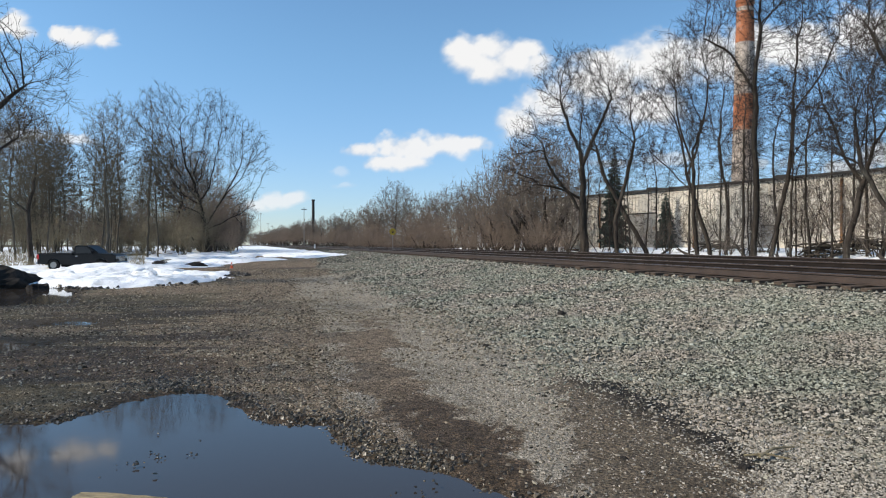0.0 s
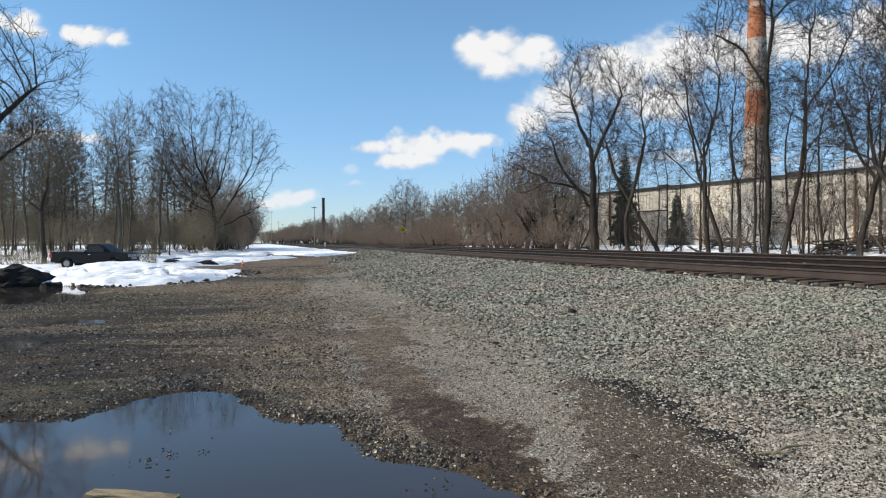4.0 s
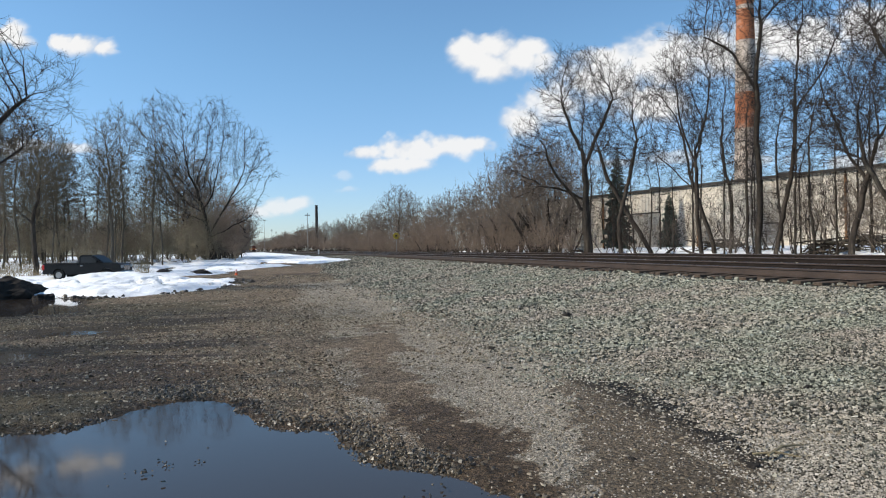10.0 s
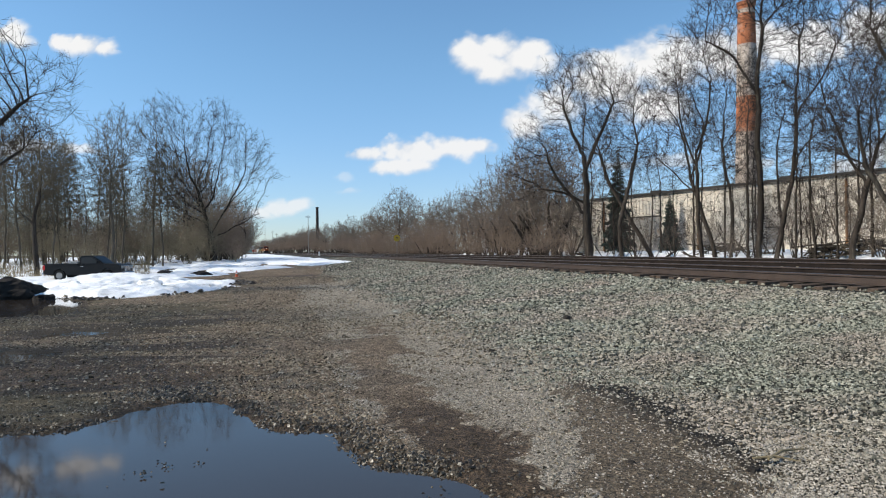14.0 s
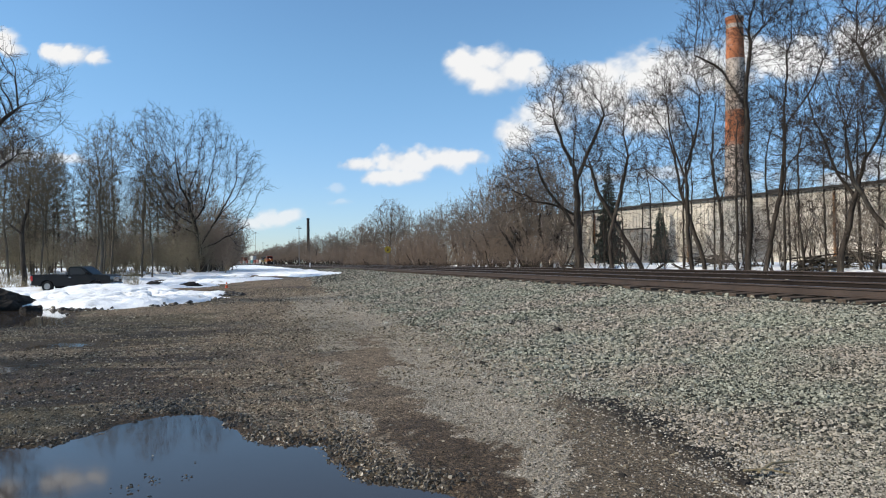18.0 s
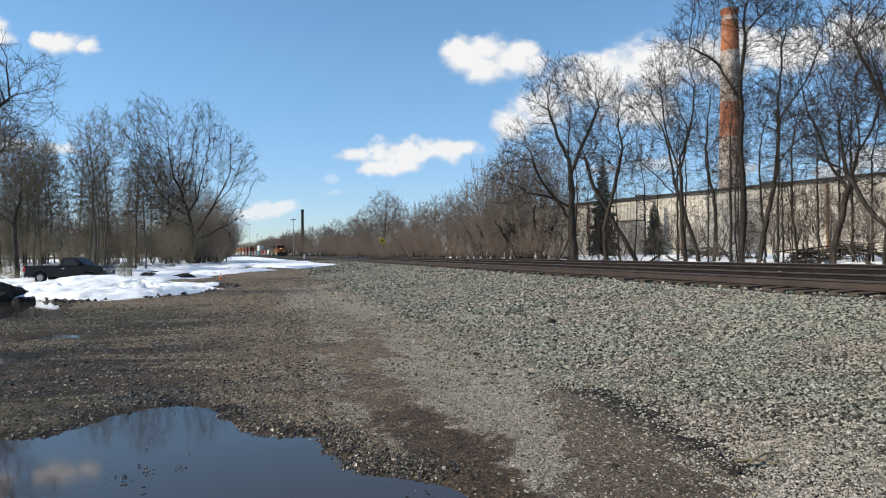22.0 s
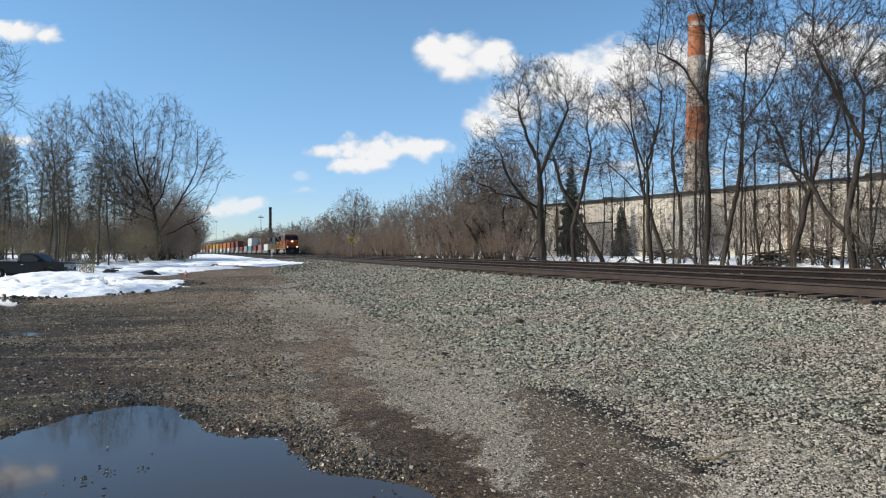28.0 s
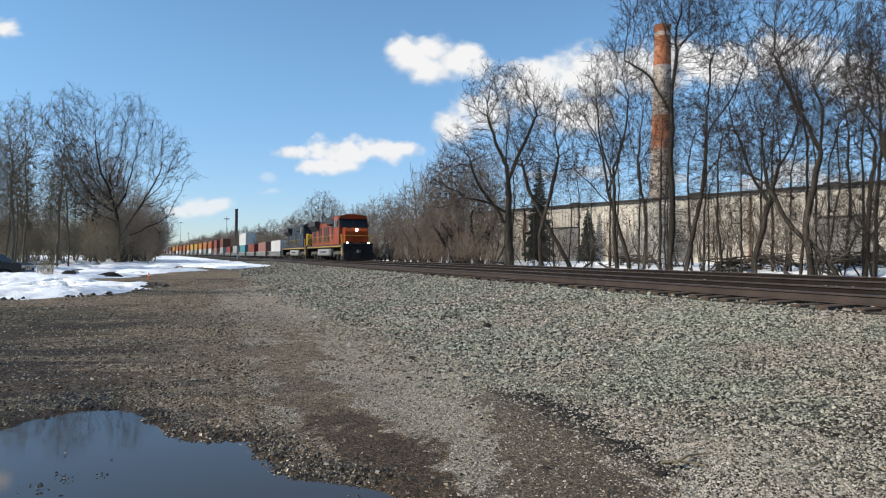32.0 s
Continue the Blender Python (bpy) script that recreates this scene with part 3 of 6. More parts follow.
def make_gravel():
    rng = np.random.default_rng(7)
    xs, ys, ss = [], [], []
    for y0, y1, count, lo, hi in ((1.2, 4.5, 46000, 0.007, 0.018), (4.5, 8, 50000, 0.008, 0.022), (8, 14, 42000, 0.016, 0.034), (14, 26, 32000, 0.024, 0.046), (26, 50, 18000, 0.034, 0.06), (50, 95, 6000, 0.05, 0.08)):
        u, y = 2.4 + 6.98 * rng.random(count), y0 + (y1 - y0) * rng.random(count)
        keep = u > 3.3 + 0.9 * (fractal(u * 0.6, y * 0.4, 71) - 0.5) * 2 + rng.normal(0, 0.5, count)
        keep &= u < 1.5 * y + 0.6
        keep &= (dampness(u - y * y / BEND, y) < 0.0) | (rng.random(count) < 0.12)
        u, y = u[keep], y[keep]
        xs.append(u - y * y / BEND), ys.append(y), ss.append(lo + (hi - lo) * rng.random(len(u)) ** 1.6)
    # stones between and beyond the rails
    u, y = 9.6 + 8 * rng.random(14000), 8 + 40 * rng.random(14000) ** 1.3
    xs.append(u - y * y / BEND), ys.append(y), ss.append(0.03 + 0.025 * rng.random(14000))
    scatter_stones("ballast_stones", np.concatenate(xs), np.concatenate(ys), np.concatenate(ss), 0.26, M_BALLAST, "grey-green crushed stone ballast sloping up to the rails", rng)
    xs, ys, ss = [], [], []
    for y0, y1, count, lo, hi in ((2.8, 9, 62000, 0.005, 0.020), (9, 20, 70000, 0.009, 0.027), (20, 45, 30000, 0.015, 0.038)):
        x, y = -9 + 13.2 * rng.random(count), y0 + (y1 - y0) * rng.random(count)
        clump = 0.55 * fractal(x * 1.1, y * 1.1, 73) + 0.45 * fractal(x * 0.35, y * 0.5, 76)
        soft_mud = (softness(x, y) > -0.05) | (dampness(x, y) > 0)
        d = basin(x, y)
        keep = (x > -0.6 * y - 1) & (clump + 0.35 * rng.random(count) + 0.10 * np.clip((1.3 - x) / 3, -0.6, 1) > 0.64) & (~soft_mud | (rng.random(count) < 0.14)) & ((d < -0.1) | (rng.random(count) < 0.015))
        # fewer pebbles in the dark bands, so the painted shadow shows
        keep &= (ruts_and_shadows(x, y) < 0.485 + 0.13 * np.clip(x + 1.2, -0.3, 2)) | (rng.random(count) < 0.3)
        x, y = x[keep], y[keep]
        xs.append(x), ys.append(y), ss.append(lo + (hi - lo) * rng.random(len(x)) ** 2.0)
    g = 76000
    x, y = 0.6 + 3.4 * rng.random(g), 2.4 + 8.6 * rng.random(g) ** 1.2
    x[60000:], y[60000:] = 2.8 + 1.8 * rng.random(16000) ** 1.4, 2.4 + 2.2 * rng.random(16000)
    keep = (fractal(x * 0.9, y * 0.6, 78) + 0.3 * rng.random(g) > 0.58 - 0.12 * np.clip((x - 1.2) / 1.0, -1, 1)) & (softness(x, y) < 0.0) & ((dampness(x, y) < 0) | (rng.random(g) < 0.28)) & (basin(x, y) < -0.15)
    scatter_stones("pale_grit", x[keep], y[keep], 0.004 + 0.008 * rng.random(int(keep.sum())) ** 1.5, 0.2, M_GRIT, "fine pale grit pressed into the dirt", rng)
    # tan stones along the puddle's open side
    edge = np.array([(0.45, 8.6), (0.55, 7.49), (0.61, 6.23), (0.72, 5.32), (0.92, 4.91), (1.10, 4.33), (1.30, 3.9)])
    k = rng.integers(0, len(edge) - 1, 1500)
    rim = edge[k] + (edge[k + 1] - edge[k]) * rng.random((1500, 1)) + rng.normal(0, 0.11, (1500, 2))
    xs.append(rim[:, 0]), ys.append(rim[:, 1]), ss.append(0.004 + 0.013 * rng.random(1500) ** 1.6)
    scatter_stones("dirt_stones", np.concatenate(xs), np.concatenate(ys), np.concatenate(ss), 0.2, M_PEBBLE, "brown and grey pebbles strewn over the dirt", rng)

    # wet stones along the far rim and a stony spit
    k = rng.integers(0, 14, 4200)
    p, q = np.array(PUDDLE)[k], np.array(PUDDLE)[k + 1]
    rim = p + (q - p) * rng.random((4200, 1)) + rng.normal(0, 0.15, (4200, 2)) + (0.03, 0.12)
    rim = rim[fractal(rim[:, 0] * 2.2, rim[:, 1] * 2.2, 86) > 0.42]
    spit = np.stack([-1.2 + rng.normal(0, 0.30, 700), 8.3 + rng.normal(0, 0.45, 700)], 1)
    rim = np.concatenate([rim, spit])
    scatter_stones("wet_stones", rim[:, 0], rim[:, 1], 0.006 + 0.018 * rng.random(len(rim)) ** 1.8, 0.25, M_WETSTONE, "dark wet stones along the puddle's rim", rng)

    # clods along the melting edge of the snow bank
    x, y = -9 + 8 * rng.random(9000), 25 + 18 * rng.random(9000)
    d = inside(BANK, x, y) + (fractal(x * 0.9, y * 0.9, 41) - 0.5) * 1.6
    keep = (np.abs(d + 0.05) < 0.22) & (fractal(x * 1.2, y * 1.2, 79) > 0.5)
    scatter_stones("edge_clods", x[keep], y[keep], 0.03 + 0.08 * rng.random(int(keep.sum())) ** 2, 0.5, M_WETSTONE, "dark dirt clods along the edge of melting snow", rng)

    n = 46
    x, y = np.concatenate([-0.98 + rng.normal(0, 0.09, 20), -0.66 + rng.normal(0, 0.03, 4), -1.0 + rng.normal(0, 0.35, 8), 0.85 + rng.normal(0, 0.12, 14)]), \
        np.concatenate([5.45 + rng.normal(0, 0.12, 20), 5.5 + rng.normal(0, 0.03, 4), 5.3 + rng.normal(0, 0.4, 8), 4.35 + rng.normal(0, 0.12, 14)])
    scatter_stones("puddle_stones", x, y, 0.005 + 0.008 * rng.random(n), 5.0, M_WETSTONE, "few wet stones standing out of the puddle", rng)


# ---- track ----
RAIL_SECTION = [(-0.07, -0.17), (0.07, -0.17), (0.07, -0.155), (0.012, -0.135), (0.012, -0.045), (0.037, -0.032), (0.035, -0.004), (0.026, 0.0), (-0.026, 0.0), (-0.035, -0.004),
                (-0.037, -0.032), (-0.012, -0.045), (-0.012, -0.135), (-0.07, -0.155)]


def rail_mesh(centre, off, top, web):
    stations = [-60, -20] + list(range(0, 60, 3)) + list(range(60, 300, 8)) + list(range(300, 1501, 40))
    verts, faces, n = [], [], len(RAIL_SECTION)
    for s in stations:
        x = track_x(centre, s) + off
        verts += [(x + p, s, top + q) for p, q in RAIL_SECTION]
    for k in range(len(stations) - 1):
        for j in range(n):
            a, b = k * n + j, k * n + (j + 1) % n
            faces.append((a, b, b + n, a + n))
    me = mesh_from("rail", verts, faces, (M_RAIL, M_RAILTOP, web))
    for p in me.polygons:
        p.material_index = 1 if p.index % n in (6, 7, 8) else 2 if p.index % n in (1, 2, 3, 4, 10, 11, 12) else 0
    bm = bmesh.new()
    bm.from_mesh(me)
    bmesh.ops.recalc_face_normals(bm, faces=bm.faces[:])
    bm.to_mesh(me)
    bm.free()
    return me


def make_track(name, centre, tops, ties_from, ties_to, label):
    root = thing(name, pose(0, 0, 0), label, "railway track", "railway tracks", "structure")
    for off, top in ((-0.7525, tops[0]), (0.7525, tops[1])):
        # near left web stays rust brown, the others take the shade-darkened web
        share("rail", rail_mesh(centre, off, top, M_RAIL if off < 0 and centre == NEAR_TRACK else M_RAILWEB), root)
    rng = random.Random(int(centre * 10))
    cant = math.degrees(math.atan2(tops[1] - tops[0], 1.505))
    mid = (tops[0] + tops[1]) / 2 - 0.17 - 0.006
    bm = boxed((-1.3, -0.115, -0.18), (1.3, 0.115, 0.0), 0.012)
    me = bpy.data.meshes.new("tie")
    bm.to_mesh(me)
    bm.free()
    me.materials.append(M_TIE)
    plate = bpy.data.meshes.new("tie_plate")
    bm = boxed((-0.1, -0.19, 0.0), (0.1, 0.19, 0.018), 0.004)
    bm.to_mesh(plate)
    bm.free()
    plate.materials.append(M_RAIL)
    s = ties_from
    while s < ties_to:
        x = track_x(centre, s) + rng.uniform(-0.16, 0.12)
        share("tie", me, root, pose(x, s, mid + rng.uniform(-0.02, 0.012), 0, -cant, rng.uniform(-2.5, 2.5)))
        s += 0.55 + rng.uniform(-0.03, 0.03)
    verts, faces = [], []
    base = np.array([(-1.3, -0.11, -0.18), (1.3, -0.11, -0.18), (1.3, 0.11, -0.18), (-1.3, 0.11, -0.18), (-1.3, -0.11, 0), (1.3, -0.11, 0), (1.3, 0.11, 0), (-1.3, 0.11, 0)])
    quads = np.array([(0, 1, 5, 4), (1, 2, 6, 5), (2, 3, 7, 6), (3, 0, 4, 7), (4, 5, 6, 7)])
    k = 0
    while s < 330:
        verts.append(base + (track_x(centre, s), s, mid))
        faces.append(quads + 8 * k)
        k += 1
        s += 0.56
    far = new("far_ties", mesh_np("far_ties", np.concatenate(verts), np.concatenate(faces), M_TIE))
    far.parent = root
    tagged(far, kind="stuff")


# ---- trees ----
def unit(v):
    return v / np.maximum(np.linalg.norm(v, axis=-1, keepdims=True), 1e-9)


def colonise(seed, trunks, lobes, count, step=0.3, kill=0.5, wander=0.24, lift=0.10):
    """The skeleton of a leafless tree: trunks (bent lines of across, height) whose limbs grow towards buds strewn through the lobes of the crown
    (across, height, half width, half height). Returns places, parents and ways of growth."""
    rng = np.random.default_rng(seed)
    pos, par, way = [], [], []
    for line in trunks:
        line = np.array(line, float)
        ln = np.concatenate([[0], np.cumsum(np.linalg.norm(np.diff(line, axis=0), axis=1))])
        n = max(2, int(ln[-1] / step))
        s = np.linspace(0, ln[-1], n + 1)
        sm = [np.interp(np.clip(s + o, 0, ln[-1]), ln, line[:, k]) for k in (0, 1) for o in (-0.5, 0, 0.5)]
        x, z = sum(sm[:3]) / 3, sum(sm[3:]) / 3
        x[0], z[0] = line[0]
        y = np.cumsum(rng.normal(0, 0.035, n + 1))
        x = x + np.cumsum(rng.normal(0, 0.025, n + 1))
        start, stem = len(pos), -1
        if line[0, 1] > 0.3:
            # a limb springs from the nearest place of the trunk
            stem = int(np.argmin([math.hypot(p[0] - line[0, 0], p[2] - line[0, 1]) for p in pos]))
            y = y + pos[stem][1]
            x[0], z[0] = pos[stem][0], pos[stem][2]
        for k in range(n + 1):
            pos.append((x[k], y[k], z[k] - (0.25 if k == 0 and stem < 0 else 0)))
            par.append(start + k - 1 if k else stem)
    pos, par = np.array(pos), list(par)
    way = np.array([(0, 0, 1.0)] * len(pos))
    share_ = np.array([rx * rx * rh for _, _, rx, rh in lobes])
    buds = []
    for (cx, cz, rx, rh), n in zip(lobes, (count * share_ / share_.sum()).astype(int) + 12):
        q = unit(rng.normal(0, 1, (n, 3))) * rng.random((n, 1)) ** 0.40
        buds.append(q * (rx, rx, rh) + (cx, 0, cz))
    buds = np.concatenate(buds)
    tall_enough = np.array([k for k in range(len(pos)) if pos[k, 2] > 0.8])
    d = np.linalg.norm(buds[:, None] - pos[None, tall_enough], axis=2)
    near, dist = tall_enough[d.argmin(1)], d.min(1)
    kids = np.zeros(len(pos), int)
    for _ in range(110):
        if len(buds) == 0:
            break
        idx, inv = np.unique(near, return_inverse=True)
        pull = np.zeros((len(idx), 3))
        np.add.at(pull, inv, unit(buds - pos[near]))
        ok = kids[idx] < 3
        idx, pull = idx[ok], pull[ok]
        if len(idx) == 0:
            break
        w = unit(unit(pull) + 0.8 * way[idx] + rng.normal(0, wander, (len(idx), 3)) + (0, 0, lift))
        fresh = pos[idx] + w * step
        kids[idx] += 1
        first = len(pos)
        pos, way = np.concatenate([pos, fresh]), np.concatenate([way, w])
        par += [int(k) for k in idx]
        kids = np.concatenate([kids, np.zeros(len(idx), int)])
        d = np.linalg.norm(buds[:, None] - fresh[None], axis=2)
        j, dm = d.argmin(1), d.min(1)
        closer = dm < dist
        near, dist = np.where(closer, first + j, near), np.where(closer, dm, dist)
        keep = dist > kill
        buds, near, dist = buds[keep], near[keep], dist[keep]
    return pos, np.array(par), way, rng


def rings(p, d, r, sides):
    """Rings of corners round places p, across the ways d."""
    ref = np.array((0.36, 0.93, 0.07))
    a = unit(ref - d * (d @ ref)[:, None])
    b = np.cross(d, a)
    w = 2 * np.pi * np.arange(sides) / sides
    return p[:, None] + (a[:, None] * np.cos(w)[None, :, None] + b[:, None] * np.sin(w)[None, :, None]) * r[:, None, None]


def tubes(p0, d0, r0, p1, d1, r1, sides):
    n = len(p0)
    v = np.concatenate([rings(p0, d0, r0, sides), rings(p1, d1, r1, sides)], 1).reshape(-1, 3)
    k = np.arange(sides)
    quad = np.stack([k, (k + 1) % sides, (k + 1) % sides + sides, k + sides], 1)
    return v, (quad[None] + 2 * sides * np.arange(n)[:, None, None]).reshape(-1, 4)


def needles(p, d, ln, r):
    """Thin tapered twigs as three-sided spikes, each with two joints."""
    n = len(p)
    bend = unit(d + np.stack([0.14 * np.sin(37 * p[:, 0]), 0.14 * np.cos(41 * p[:, 1]), 0.16 + 0 * ln], 1))
    mid, tip = p + d * (ln * 0.5)[:, None], p + d * (ln * 0.5)[:, None] + bend * (ln * 0.5)[:, None]
    v1, f1 = tubes(p, d, r, mid, d, r * 0.8, 3)
    v2, f2 = tubes(mid, bend, r * 0.8, tip, bend, r * 0.35, 3)
    return np.concatenate([v1, v2]), np.concatenate([f1, f2 + len(v1)])


def grown(seed, trunks, lobes, count, girth, bark, twig, tip=0.008, step=0.3, kill=0.5, wander=0.24, twigs=2.0, reach=0.75, lift=0.10, shoots=0.0):
    """Trunk and crown meshes of a colonised tree. Shoots: how thickly short sprouts clothe the trunk."""
    pos, par, way, rng = colonise(seed, trunks, lobes, count, step, kill, wander, lift)
    n = len(pos)
    flow = np.zeros(n)
    leaf = np.ones(n, bool)
    leaf[par[par >= 0]] = False
    flow[leaf] = 1.0
    main, best = np.full(n, -1), np.zeros(n)
    for k in range(n - 1, -1, -1):
        if par[k] >= 0:
            flow[par[k]] += flow[k]
            if flow[k] > best[par[k]]:
                best[par[k]], main[par[k]] = flow[k], k
    r = flow ** 0.56
    r = tip + (r - 1) / (r.max() - 1) * (girth - tip)
    r *= 1 - 0.42 * np.clip(pos[:, 2] / pos[:, 2].max(), 0, 1)
    r = np.maximum(r, tip * 0.9)
    root = par < 0
    r[root] *= 1.3
    e = np.where(~root)[0]
    e = e[np.linalg.norm(pos[e] - pos[par[e]], axis=1) > 1e-4]
    p = par[e]
    d1 = unit(pos[e] - pos[p])
    way = way.copy()
    way[e] = d1
    follows = main[p] == e
    d0 = np.where(follows[:, None], way[p], d1)
    r0 = np.where(follows, r[p], np.minimum(r[p] * 0.8, r[e] * 1.25))
    out = []
    stout = (r > 0.055) | (pos[:, 2] < 0.35 * pos[:, 2].max()) & (r > 0.03) | root
    for k in np.where(~root)[0]:
        stout[k] &= stout[par[k]]
    fat = stout[e]
    for pick, sides in ((fat, 7), (~fat, 4)):
        out.append(tubes(pos[p][pick], d0[pick], r0[pick], pos[e][pick], d1[pick], r[e][pick], sides))
    # twigs on the thin wood
    thin = e[r[e] < max(0.03, 3.0 * tip)]
    base = np.repeat(thin, rng.poisson(twigs, len(thin)))
    q = pos[base] - way[base] * (rng.random((len(base), 1)) * step)
    w = unit(way[base] * 0.75 + rng.normal(0, 0.55, (len(base), 3)) + (0, 0, lift))
    ln = reach * (0.35 + 0.8 * rng.random(len(base)))
    v, f = needles(q, w, ln, np.full(len(q), tip))
    sub = rng.random(len(q)) < 0.8
    w2 = unit(w[sub] + rng.normal(0, 0.55, (int(sub.sum()), 3)))
    v2, f2 = needles(q[sub] + w[sub] * (ln[sub] * rng.uniform(0.3, 0.7, int(sub.sum())))[:, None], w2, ln[sub] * 0.6, np.full(int(sub.sum()), tip * 0.8))
    vs, fs = [out[1][0], v, v2], [out[1][1], f, f2]
    if shoots:
        big = e[r[e] > 0.05]
        base = np.repeat(big, rng.poisson(shoots, len(big)))
        w = unit(rng.normal(0, 1, (len(base), 3)) * (1, 1, 0.3) + (0, 0, 0.25))
        v, f = needles(pos[base] + way[base] * rng.uniform(-0.3, 0, (len(base), 1)), w, 0.2 + 0.6 * rng.random(len(base)), np.full(len(base), tip))
        vs.append(v), fs.append(f)
    base = np.cumsum([0] + [len(v) for v in vs[:-1]])
    crown = mesh_np("crown", np.concatenate(vs), np.concatenate([f + b for f, b in zip(fs, base)]), twig, True)
    trunk = mesh_np("trunk", *out[0], bark, True)
    return trunk, crown


def tree(meshes, m, label, group, name="tree"):
    root = thing(name, m, label, name, group)
    share("trunk", meshes[0], root)
    share("crown", meshes[1], root)
    return root


def plant(meshes, x, y, turn=0.0, size=1.0, label="leafless grey-brown tree", group="", sink=0.0, name="tree"):
    z = float(height(np.array([x]), np.array([y]))[0]) - sink
    return tree(meshes, pose(x, y, z, 0, 0, turn) @ Matrix.Diagonal((size, size, size, 1)), label, group, name)


def out_at(az, out):
    return out * math.sin(radians(az)), out * math.cos(radians(az))


